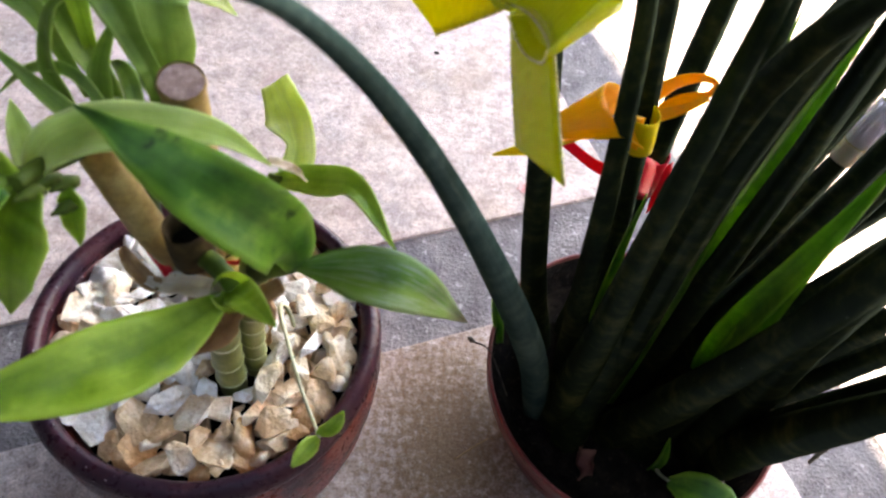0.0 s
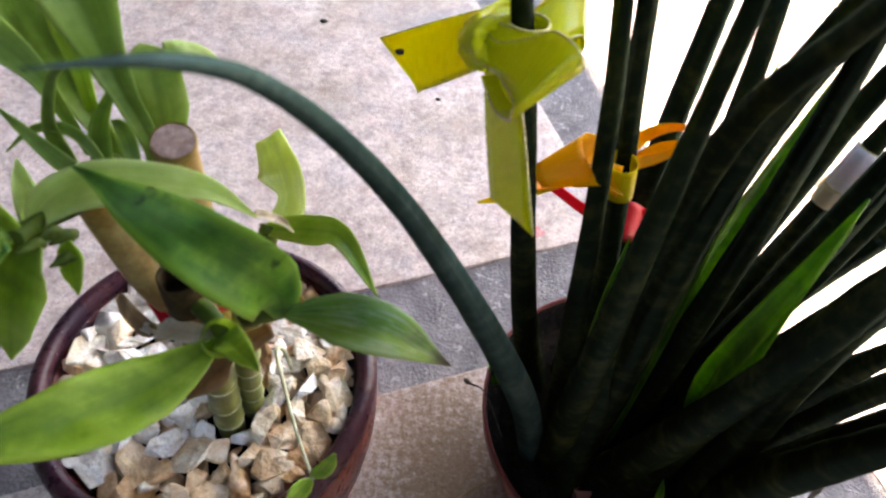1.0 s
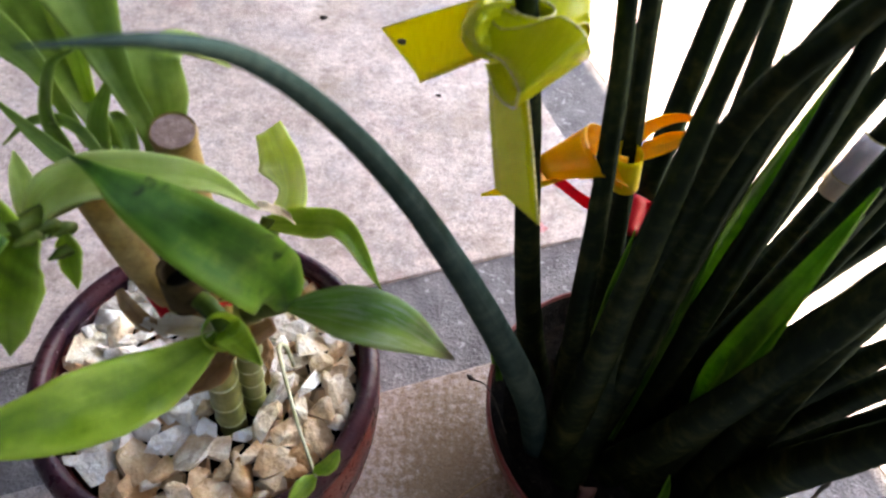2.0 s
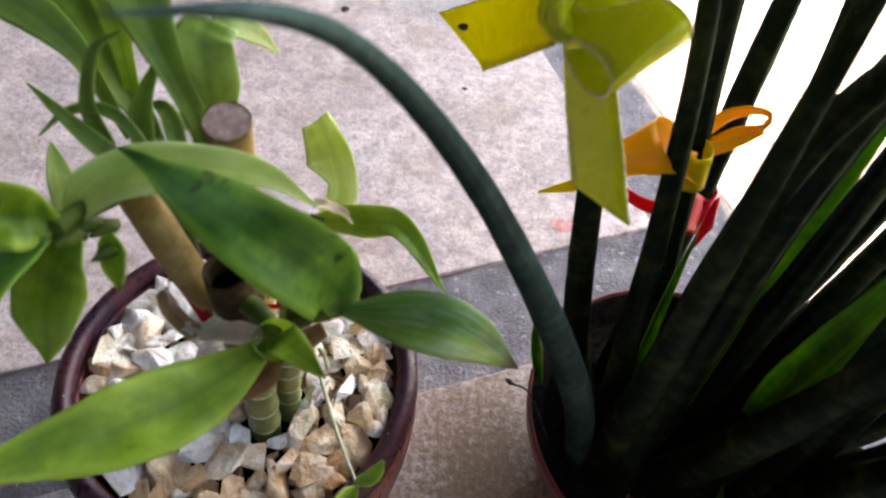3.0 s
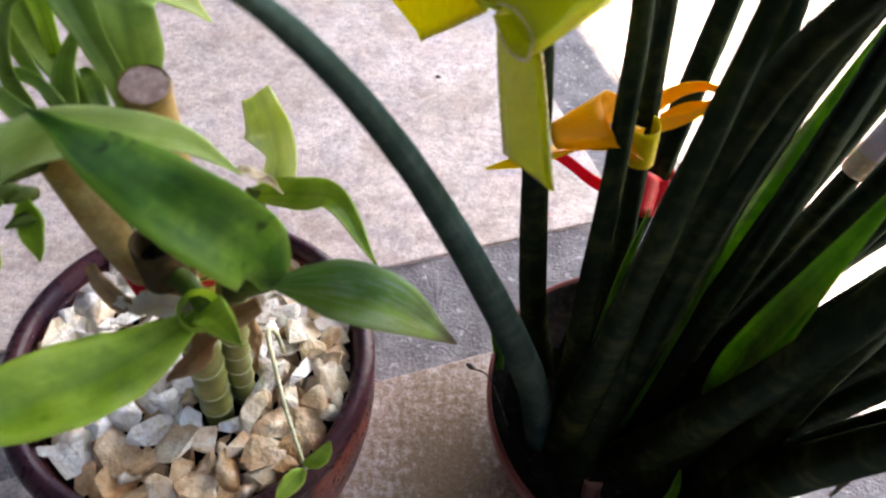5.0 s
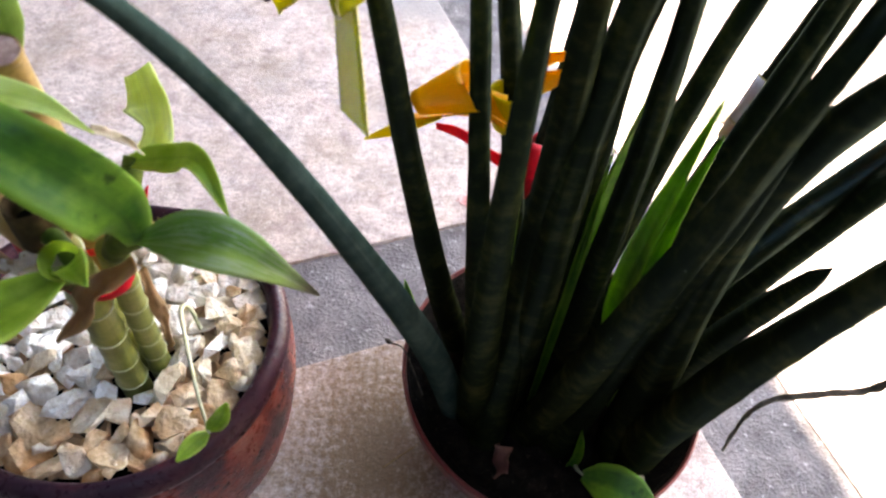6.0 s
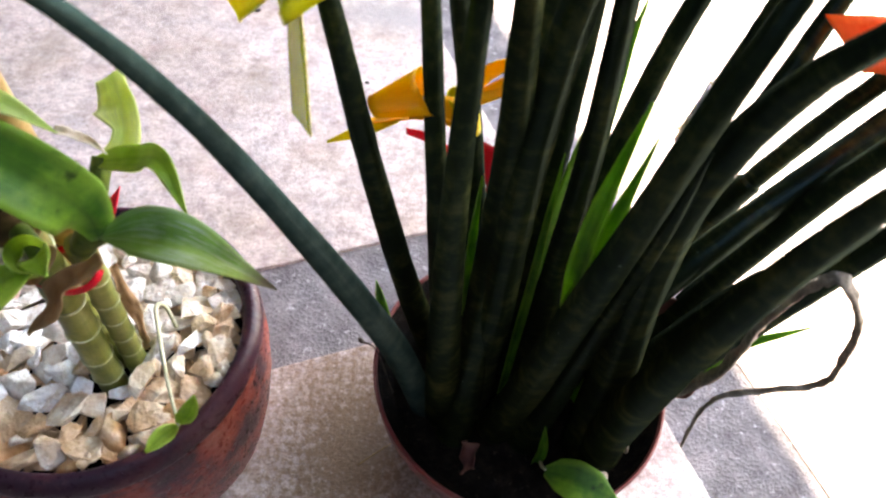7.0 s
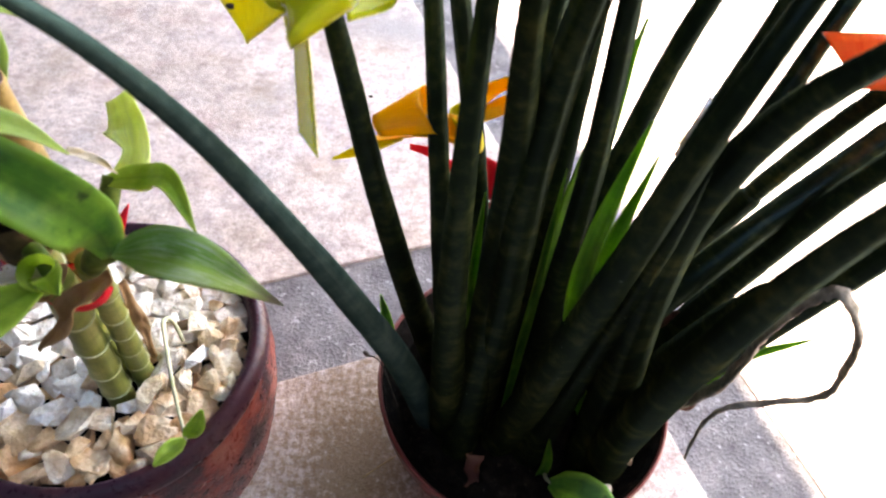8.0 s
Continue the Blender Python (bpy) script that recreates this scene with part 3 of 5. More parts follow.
def patch_at(at, size):
    """A small flattened blot."""
    bm = bmesh.new()
    bmesh.ops.create_icosphere(bm, subdivisions=2, radius=1.0)
    for v in bm.verts:
        v.co = Vector((v.co.x * size[0], v.co.y * size[1], v.co.z * size[1])) * (1 + 0.5 * noise.noise(v.co * 1.7)) + Vector(at)
    return bm


# ---- clay pot with white gravel ----
P1 = (-0.187, 0.363)
clay_pot = thing("clay_pot", (*P1, 0), "round brown glazed clay pot with dark burnt streaks", "pot")
prof = [(0.106, 0.0), (0.115, 0.002), (0.121, 0.012), (0.129, 0.05), (0.1345, 0.09), (0.1360, 0.125), (0.1345, 0.155), (0.1330, 0.160), (0.1180, 0.160), (0.1170, 0.14), (0.1150, 0.10)]
part("body", lathe(prof, 72, 0.022, 2.0, P1, True), CLAY, clay_pot)
prof = [(0.1185, 0.156), (0.1340, 0.156), (0.1350, 0.160), (0.1345, 0.1655), (0.1325, 0.1705), (0.1285, 0.1745), (0.1245, 0.1755), (0.1210, 0.1735), (0.1188, 0.1685)]
part("rim", lathe(prof, 72, 0.022, 2.0, P1, True), CLAY_RIM, clay_pot, "thick rounded dark purple-brown rim")

bed = thing("gravel_bed", (*P1, 0.14), "angular white, cream and rusty tan pebbles filling a clay pot", "gravel")
bm = lathe([(0.1140, 0.105), (0.1160, 0.134), (0.08, 0.140), (0.02, 0.142)], 48, 0.0, 0, P1)
part("soil", bm, SOIL, bed, "dark soil under the pebbles")


def pebble_mesh(seed, points, stretch):
    rnd = random.Random(seed)
    bm = bmesh.new()
    for _ in range(points):
        v = Vector((rnd.gauss(0, 1), rnd.gauss(0, 1), rnd.gauss(0, 1))).normalized()
        v *= rnd.uniform(0.84, 1.08)
        bm.verts.new((v.x * stretch[0], v.y * stretch[1], v.z * stretch[2]))
    got = bmesh.ops.convex_hull(bm, input=bm.verts)
    bmesh.ops.delete(bm, geom=[g for g in got["geom_interior"] if isinstance(g, bmesh.types.BMVert)], context="VERTS")
    bmesh.ops.dissolve_limit(bm, angle_limit=0.28, verts=bm.verts, edges=bm.edges)
    if seed % 3 == 0:
        bmesh.ops.bevel(bm, geom=list(bm.edges), offset=0.07, segments=1, affect="EDGES", profile=0.5, clamp_overlap=True)
    bmesh.ops.recalc_face_normals(bm, faces=bm.faces)
    me = bpy.data.meshes.new("pebble")
    bm.to_mesh(me)
    bm.free()
    return me


SHAPES = []
for k in range(18):
    r = random.Random(k + 50)
    SHAPES.append((k, 9 + k % 3 * 4, (1.0, r.uniform(0.52, 0.86), r.uniform(0.34, 0.58))))
MESHES = {}


def pebble(at, size, material, parent, rnd, name="pebble"):
    k = rnd.randrange(len(SHAPES))
    key = (k, material.name)
    if key not in MESHES:
        me = pebble_mesh(*SHAPES[k])
        me.materials.append(material)
        if k % 6 == 1:
            me.polygons.foreach_set("use_smooth", [True] * len(me.polygons))
        MESHES[key] = me
    ob = new(name, MESHES[key])
    ob.parent = parent
    ob.matrix_parent_inverse = Matrix.Translation(-parent.location)
    ob.matrix_basis = Matrix.LocRotScale(at, Euler((rnd.uniform(-0.5, 0.5), rnd.uniform(-0.5, 0.5), rnd.uniform(0, 6.28))), (size, size, size))
    return ob


def stone_colour(dx, dy, rnd):
    """Rusty stones lie along the rim and towards the path, bright quartz round the canes and behind them."""
    out = min(1.0, max(0.0, (math.hypot(dx, dy) - 0.050) / 0.045))
    q = rnd.gauss(0.05 + 0.46 * out + 1.4 * dx - 2.2 * dy, 0.17)
    return PEBBLE_WHITE if q < 0.34 else PEBBLE_CREAM if q < 0.62 else PEBBLE_TAN if q < 0.84 else PEBBLE_OCHRE


rnd = random.Random(11)
CANES_AT = ((-0.163, 0.327, 0.013), (-0.150, 0.346, 0.010), (-0.172, 0.352, 0.012), (-0.167, 0.358, 0.010))


def strewn(count, gap, sizes, lim):
    """Places for stones that do not overlap more than the gap allows, largest first."""
    done = []
    for s in sorted((rnd.choice(sizes) for _ in range(count)), reverse=True):
        for _ in range(160):
            a, q = rnd.uniform(0, 6.283), math.sqrt(rnd.random())
            r = lim - s * 0.8
            dx, dy = q * r * math.cos(a), q * r * math.sin(a)
            x, y = P1[0] + dx, P1[1] + dy
            if any(math.hypot(x - cx, y - cy) < cr + s * 0.55 for cx, cy, cr in CANES_AT):
                continue
            if all(math.hypot(x - px, y - py) > gap * (s + ps) for px, py, ps, *_ in done):
                done.append((x, y, s, dx, dy, q))
                break
    return done


# the stones underneath lie in one heap, those on top are picked out singly
heap = bmesh.new()
for x, y, s, dx, dy, q in strewn(240, 0.58, (0.0095, 0.0115, 0.0135), 0.1165):
    k = rnd.randrange(len(SHAPES))
    me = pebble_mesh(*SHAPES[k])
    me.transform(Matrix.LocRotScale((x, y, 0.1480 + rnd.uniform(-0.003, 0.003)), Euler((rnd.uniform(-0.5, 0.5), rnd.uniform(-0.5, 0.5), rnd.uniform(0, 6.28))), (s, s, s)))
    heap.from_mesh(me)
    bpy.data.meshes.remove(me)
tagged(part("under_gravel", heap, PEBBLE_TAN, bed, smooth=False), kind="stuff")
for x, y, s, dx, dy, q in strewn(280, 0.575, (0.0080, 0.0095, 0.0110, 0.0125, 0.0145, 0.0165), 0.1195):
    z = 0.1605 + 0.003 * (1 - q * q) + rnd.uniform(-0.002, 0.0045) - 0.25 * (s - 0.009)
    pebble((x, y, z), s * 1.22, stone_colour(dx, dy, rnd), bed, rnd)

# ---- lucky bamboo ----
bamboo = thing("lucky_bamboo", (-0.16, 0.335, 0.15), "lucky bamboo with green ringed canes and broad drooping leaves", "plant")


def cane(points, r, material, rings, cut=False, label="", n=30):
    """A cane with swollen node rings; cut: its end is hollow or sawn flat."""
    radii = []
    for i in range(61):
        f = i / 60
        bulge = sum(math.exp(-((f - q) / 0.013) ** 2) for q in rings)
        radii.append(r * (1 + 0.07 * bulge - 0.04 * f))
    c = part("cane", tube(points, radii, 18, 61), material, bamboo, label)
    path = spline(points, 61)
    for q in rings:
        i = min(59, max(1, int(q * 60)))
        t = (path[i + 1] - path[i - 1]).normalized()
        part("node_ring", tube([path[i] - t * 0.0008, path[i] + t * 0.0008], [r * 1.06, r * 1.11, r * 1.05], 18, 5), NODE_RING if material is CANE else CANE_OLD, c, "thin node scar")
    return c, path


cane([(-0.165, 0.329, 0.13), (-0.158, 0.320, 0.23), (-0.147, 0.307, 0.335)], 0.0106, CANE, (0.2, 0.37, 0.58, 0.78))
cane([(-0.150, 0.346, 0.13), (-0.141, 0.333, 0.24), (-0.124, 0.310, 0.35)], 0.0084, CANE, (0.14, 0.25, 0.37, 0.5, 0.64, 0.8))
cane([(-0.172, 0.352, 0.13), (-0.164, 0.332, 0.26), (-0.151, 0.304, 0.372)], 0.0118, CANE, (0.35, 0.6, 0.85))
cane([(-0.166, 0.362, 0.13), (-0.168, 0.342, 0.27), (-0.177, 0.320, 0.358), (-0.196, 0.328, 0.42)], 0.0094, CANE_TAN, (), label="dry yellowish tan cane")
stub, path = cane([(-0.168, 0.362, 0.13), (-0.157, 0.352, 0.32), (-0.1455, 0.327, 0.462)], 0.0102, CANE_TAN, (0.45, 0.7), label="tall cane sawn off flat")
t = (path[-1] - path[-2]).normalized()
part("cut_end", tube([path[-1] - t * 0.001, path[-1] + t * 0.0012], [0.0092, 0.0092], 24, 5, lumpy=0.03), CUT_WOOD, stub, "rough mauve-brown sawn face", False)
part("lip", tube([path[-1] - t * 0.002, path[-1] + t * 0.0016], [0.0101, 0.0105, 0.0100], 24, 6, lumpy=0.04, cap=False), CANE_TAN, stub, "pale fibrous edge")
# broken hollow cane end
bm = lathe([(0.0085, 0.366), (0.0112, 0.366), (0.0118, 0.378), (0.0116, 0.392), (0.0106, 0.393), (0.0094, 0.388), (0.0085, 0.372)], 24, 0.06, 4.0, (-0.151, 0.303), True)
collar = part("hollow_end", bm, CANE_OLD, bamboo, "broken hollow cane end")
part("pith", lathe([(0.0088, 0.370), (0.0094, 0.3800), (0.004, 0.3790)], 20, 0.0, 0, (-0.151, 0.303)), SOIL, collar, "dark rotten core")

LEAF = (0.12, 0.55, 0.92, 1.0, 0.9, 0.66, 0.36, 0.03)
LANCE = (0.35, 0.8, 1.0, 0.92, 0.7, 0.42, 0.03)


def leaf(points, width, material, normals=((0.05, -0.45, 0.9),), form=LEAF, fold=0.17, wave=0.17, seed=0, curl=0.0, label="", thick=0.0008):
    form = [[w * width for w in side] for side in form] if isinstance(form[0], tuple) else [w * width for w in form]
    return part("leaf", blade(points, form, normals, 40, 11, fold, thick, wave, curl, seed), material, bamboo, label)


leaf([(-0.098, 0.291, 0.380), (-0.097, 0.288, 0.402), (-0.105, 0.283, 0.425), (-0.123, 0.278, 0.452), (-0.147, 0.281, 0.472), (-0.163, 0.288, 0.478), (-0.176, 0.297, 0.474)], 0.0345, LEAF_DARK, ((0.35, -0.6, 0.6), (0.2, -0.6, 0.75)), (0.25, 0.62, 0.95, 1.0, 1.0, 0.86, 0.55, 0.24, 0.10, 0.02), seed=1, wave=0.30, fold=0.12, label="broad deep green leaf with a dark blotch")
leaf([(-0.217, 0.298, 0.402), (-0.204, 0.301, 0.433), (-0.183, 0.306, 0.449), (-0.157, 0.308, 0.455), (-0.130, 0.311, 0.451), (-0.108, 0.310, 0.435)], 0.023, LEAF_PALE, ((-0.5, -0.5, 0.5), (-0.1, -0.45, 0.9), (0.3, -0.4, 0.8)), seed=2, label="pale green leaf arching over")
leaf([(-0.097, 0.292, 0.382), (-0.070, 0.278, 0.404), (-0.052, 0.271, 0.411), (-0.039, 0.270, 0.405), (-0.026, 0.274, 0.387), (-0.009, 0.284, 0.354)], 0.0265, LEAF_WORN, ((0.0, -0.5, 0.85),), (0.16, 0.62, 0.95, 1.0, 0.95, 0.80, 0.55, 0.30, 0.04), seed=3, label="green leaf with a worn silvery patch and dry tip")
leaf([(-0.117, 0.347, 0.379), (-0.091, 0.339, 0.392), (-0.071, 0.325, 0.404), (-0.050, 0.293, 0.402)], 0.018, LEAF_MID, ((0.1, -0.4, 0.9),), LANCE, seed=4)
leaf([(-0.114, 0.349, 0.373), (-0.110, 0.356, 0.376), (-0.107, 0.367, 0.382), (-0.110, 0.383, 0.388), (-0.117, 0.396, 0.391), (-0.124, 0.408, 0.392)], 0.032, LEAF_TORN, ((0.0, -0.75, 0.6),), ((0.15, 0.36, 0.46, 0.42, 0.40, 0.98, 1.05, 0.95, 0.85, 0.60), (0.26, 0.50, 0.60, 0.62, 0.58, 0.56, 0.54, 0.50, 0.48, 0.46)), seed=5, wave=0.22, label="pale green leaf torn off square")
leaf([(-0.127, 0.279, 0.373), (-0.145, 0.258, 0.374), (-0.164, 0.238, 0.381), (-0.183, 0.222, 0.390), (-0.204, 0.208, 0.398), (-0.226, 0.193, 0.404)], 0.036, LEAF_BROAD, ((0.0, -0.4, 0.9),), seed=6)
leaf([(-0.127, 0.279, 0.376), (-0.115, 0.264, 0.396), (-0.097, 0.243, 0.412)], 0.017, LEAF_MID, ((0.1, -0.3, 0.9),), LANCE, seed=7)
leaf([(-0.203, 0.287, 0.437), (-0.216, 0.280, 0.450), (-0.238, 0.268, 0.459), (-0.272, 0.250, 0.458)], 0.026, LEAF_BROAD, ((0.0, -0.62, 0.75),), seed=8, wave=0.45, fold=0.3)
leaf([(-0.206, 0.279, 0.440), (-0.224, 0.258, 0.438), (-0.246, 0.240, 0.412), (-0.262, 0.224, 0.372), (-0.272, 0.214, 0.335)], 0.034, LEAF_DARK, ((-0.2, -0.6, 0.75),), seed=9)
leaf([(-0.200, 0.286, 0.434), (-0.208, 0.277, 0.423), (-0.215, 0.267, 0.402), (-0.222, 0.259, 0.374)], 0.031, LEAF_MID, ((-0.1, -0.75, 0.6),), (0.30, 0.62, 0.85, 1.0, 1.0, 0.85, 0.45, 0.03), seed=10)
leaf([(-0.193, 0.296, 0.424), (-0.192, 0.289, 0.412), (-0.192, 0.284, 0.397)], 0.012, LEAF_MID, ((0.0, -0.8, 0.6),), LANCE, seed=11)
# slender young blades
SLIM = (0.5, 0.9, 1.0, 0.8, 0.5, 0.05)
leaf([(-0.190, 0.330, 0.420), (-0.212, 0.338, 0.436), (-0.236, 0.349, 0.454)], 0.009, LEAF_UP, ((0.0, -0.5, 0.8),), SLIM, seed=12)
leaf([(-0.182, 0.333, 0.425), (-0.200, 0.345, 0.443), (-0.222, 0.349, 0.440), (-0.242, 0.349, 0.422)], 0.006, LEAF_UP, ((0.0, -0.5, 0.8),), SLIM, seed=13)
leaf([(-0.207, 0.343, 0.414), (-0.211, 0.346, 0.437), (-0.208, 0.346, 0.458), (-0.198, 0.345, 0.479), (-0.185, 0.344, 0.489)], 0.0085, LEAF_UP, ((0.0, -0.5, 0.8),), (0.7, 1.0, 1.0, 0.9, 0.75, 0.4, 0.05), seed=14)
leaf([(-0.208, 0.302, 0.412), (-0.219, 0.318, 0.424), (-0.230, 0.338, 0.430)], 0.014, LEAF_PALE, ((0.3, -0.6, 0.7),), SLIM, seed=15)
leaf([(-0.172, 0.336, 0.430), (-0.180, 0.352, 0.440), (-0.196, 0.372, 0.428)], 0.009, LEAF_UP, ((0.2, -0.6, 0.7),), SLIM, seed=16)
leaf([(-0.150, 0.330, 0.428), (-0.166, 0.346, 0.436), (-0.186, 0.372, 0.424)], 0.008, LEAF_UP, ((0.2, -0.6, 0.7),), SLIM, seed=17)
leaf([(-0.190, 0.336, 0.418), (-0.192, 0.352, 0.440), (-0.182, 0.362, 0.464)], 0.011, LEAF_UP, ((0.2, -0.6, 0.7),), SLIM, seed=18)
# tall upright blades
TALL = (0.42, 0.55, 0.75, 0.95, 1.0, 0.9, 0.5)
leaf([(-0.191, 0.351, 0.401), (-0.197, 0.364, 0.419), (-0.210, 0.376, 0.435), (-0.225, 0.394, 0.447), (-0.243, 0.414, 0.460), (-0.262, 0.434, 0.472)], 0.030, LEAF_UP, ((0.3, -0.7, 0.6),), (0.28, 0.34, 0.47, 0.73, 1.0, 1.0), fold=0.3, seed=19)
leaf([(-0.164, 0.337, 0.420), (-0.162, 0.340, 0.446), (-0.170, 0.346, 0.468), (-0.178, 0.354, 0.487), (-0.185, 0.363, 0.507), (-0.192, 0.372, 0.528)], 0.031, LEAF_UP, ((0.3, -0.8, 0.5),), (0.25, 0.28, 0.36, 0.62, 1.0, 1.0), fold=0.35, seed=20)
leaf([(-0.200, 0.350, 0.425), (-0.209, 0.354, 0.457), (-0.216, 0.358, 0.470), (-0.236, 0.366, 0.482), (-0.262, 0.372, 0.490), (-0.300, 0.378, 0.494)], 0.020, LEAF_UP, ((0.1, -0.6, 0.75),), (0.22, 0.35, 0.60, 1.0, 0.9, 0.5), seed=21)
leaf([(-0.166, 0.347, 0.418), (-0.160, 0.349, 0.438), (-0.159, 0.353, 0.457), (-0.161, 0.361, 0.473), (-0.159, 0.371, 0.478)], 0.025, LEAF_UP, ((0.1, -0.85, 0.45), (0.1, -0.6, 0.8)), (0.3, 0.65, 1.0, 1.0, 0.9), seed=22, curl=-0.2)
leaf([(-0.158, 0.370, 0.475), (-0.150, 0.378, 0.471), (-0.144, 0.389, 0.458), (-0.139, 0.400, 0.441)], 0.013, LEAF_UP, ((0.2, -0.5, 0.8),), (0.9, 1.0, 0.9, 0.6, 0.05), seed=23)
leaf([(-0.200, 0.366, 0.440), (-0.199, 0.368, 0.473), (-0.198, 0.370, 0.500), (-0.196, 0.366, 0.545)], 0.015, LEAF_MID, ((0.2, -0.9, 0.2),), TALL, seed=24)
# shoots that carry the leaves
for pts, r in (([(-0.196, 0.328, 0.415), (-0.202, 0.300, 0.432), (-0.205, 0.283, 0.440)], 0.0042), ([(-0.151, 0.304, 0.37), (-0.135, 0.29, 0.378), (-0.124, 0.279, 0.376)], 0.005), ([(-0.122, 0.309, 0.348), (-0.112, 0.302, 0.366), (-0.096, 0.298, 0.380)], 0.0068), ([(-0.124, 0.312, 0.346), (-0.118, 0.335, 0.365), (-0.115, 0.350, 0.380)], 0.006), ([(-0.18, 0.32, 0.36), (-0.186, 0.338, 0.40), (-0.192, 0.346, 0.425)], 0.009)):
    part("shoot", tube(pts, [r, r * 1.05, r * 0.9], 14, 14, lumpy=0.12, seed=len(pts) + r * 1000), SHOOT, bamboo)
for x, y, z, r in ((-0.200, 0.312, 0.424, 0.0068), (-0.203, 0.300, 0.431, 0.0072), (-0.198, 0.294, 0.430, 0.0060), (-0.206, 0.289, 0.437, 0.0066), (-0.200, 0.284, 0.434, 0.0056), (-0.194, 0.298, 0.424, 0.0058), (-0.209, 0.296, 0.430, 0.0060), (-0.192, 0.288, 0.420, 0.0050)):
    part("bud", tube([(x, y + r, z - r * 0.9), (x - 0.001, y, z), (x - 0.004, y - r * 1.3, z + r * 0.5)], [r * 0.45, r * 0.62, r * 0.5, r * 0.08], 10, 11, lumpy=0.45, seed=r * 4000), SHOOT, bamboo, "small knobbly green bud")
part("rolled_leaf", tube([(-0.133, 0.280, 0.366), (-0.127, 0.275, 0.382), (-0.122, 0.268, 0.394)], [0.006, 0.0075, 0.0095], 18, 12, cap=False), LEAF_MID, bamboo, "young rolled leaf with a dark hollow")
# sheaths and dry leaves
leaf([(-0.1885, 0.3055, 0.365), (-0.184, 0.301, 0.356), (-0.1766, 0.2968, 0.348), (-0.169, 0.294, 0.349)], 0.0095, LEAF_DRY, ((0.3, -0.4, 0.8),), (0.5, 0.9, 1.0, 0.8), seed=31, fold=0.5, wave=0.5, label="brown crumpled dead leaf")
leaf([(-0.1775, 0.2970, 0.348), (-0.166, 0.294, 0.350), (-0.155, 0.291, 0.356), (-0.143, 0.284, 0.368), (-0.131, 0.279, 0.375)], 0.0125, LEAF_DRY_PALE, ((0.1, -0.35, 0.9),), (0.35, 0.75, 1.0, 0.95, 0.6), seed=25, fold=0.5, wave=0.5, label="dried curled whitish leaf")
leaf([(-0.107, 0.298, 0.354), (-0.127, 0.293, 0.336), (-0.142, 0.284, 0.318), (-0.158, 0.279, 0.299)], 0.019, LEAF_DRY, ((-0.6, -0.4, 0.7),), (0.4, 0.8, 1.0, 0.7, 0.1), seed=26, fold=0.25, wave=0.5, label="dry brown hanging leaf")
leaf([(-0.150, 0.302, 0.372), (-0.146, 0.294, 0.355), (-0.150, 0.290, 0.335)], 0.028, LEAF_DRY, ((0.0, -0.9, 0.3),), (0.9, 1.0, 0.8, 0.3), seed=27, fold=-0.4, wave=0.5, label="papery brown sheath")
leaf([(-0.104, 0.306, 0.372), (-0.098, 0.312, 0.358), (-0.090, 0.316, 0.35)], 0.018, LEAF_DRY, ((0.2, -0.8, 0.5),), (0.9, 1.0, 0.7, 0.2), seed=28, fold=-0.4, wave=0.5, label="papery brown sheath")

leaf([(-0.110, 0.311, 0.436), (-0.101, 0.317, 0.426), (-0.095, 0.322, 0.411)], 0.005, LEAF_DRY_PALE, ((0.2, -0.4, 0.85),), (0.8, 1.0, 0.6, 0.1), seed=29, fold=0.5, wave=0.6, label="whitish dried leaf tip")
leaf([(-0.123, 0.328, 0.306), (-0.129, 0.340, 0.240), (-0.137, 0.351, 0.172)], 0.011, LEAF_DRY, ((0.7, -0.4, 0.3),), (0.5, 1.0, 0.9, 0.7, 0.4), seed=30, fold=-0.3, wave=0.6, label="fibrous brown sheath along a cane")

# red ribbon round the canes
band = thing("red_ribbon", (-0.152, 0.321, 0.315), "red satin ribbon tied round the bamboo canes", "ribbon")
C0 = Vector((-0.141, 0.3125, 0.321))
ring = [C0 + Vector((0.0200 * math.cos(a), 0.0168 * math.sin(a), 0.002 * math.sin(2 * a))) for a in [k * 2 * math.pi / 16 for k in range(17)]]
part("band", strip(ring, [(0.0, -0.003, 0.0085)], 49, 5)[0], SATIN_RED, band)
part("tail", strip([(-0.134, 0.330, 0.320), (-0.132, 0.352, 0.321), (-0.128, 0.378, 0.325)], [(0.014, 0.000, 0.004), (0.016, 0.000, 0.006), (0.001, 0.000, 0.001)], 14, 5, end=0.8)[0], SATIN_RED, band)
part("tail", strip([(-0.1905, 0.3296, 0.3424), (-0.1803, 0.3196, 0.3353), (-0.1708, 0.3099, 0.3286)], [(0.0075, -0.001, 0.004)], 14, 5, end=0.4)[0], SATIN_RED, band)

# seedling among the pebbles
seedling = thing("seedling", (-0.130, 0.372, 0.165), "pale bent seedling with two small leaves among white pebbles", "seedling")
part("stalk", tube([(-0.122, 0.372, 0.162), (-0.127, 0.376, 0.188), (-0.131, 0.370, 0.196), (-0.122, 0.345, 0.198), (-0.105, 0.304, 0.199), (-0.088, 0.269, 0.203)], [0.0016, 0.0018, 0.0018, 0.0016, 0.0014, 0.0012], 8, 40), STALK, seedling)
part("leaf", blade([(-0.089, 0.271, 0.203), (-0.080, 0.273, 0.216), (-0.073, 0.276, 0.236)], [0.004, 0.012, 0.013, 0.010, 0.002], ((0.2, -0.7, 0.6),), 16, 7, 0.15), LEAF_MID, seedling)
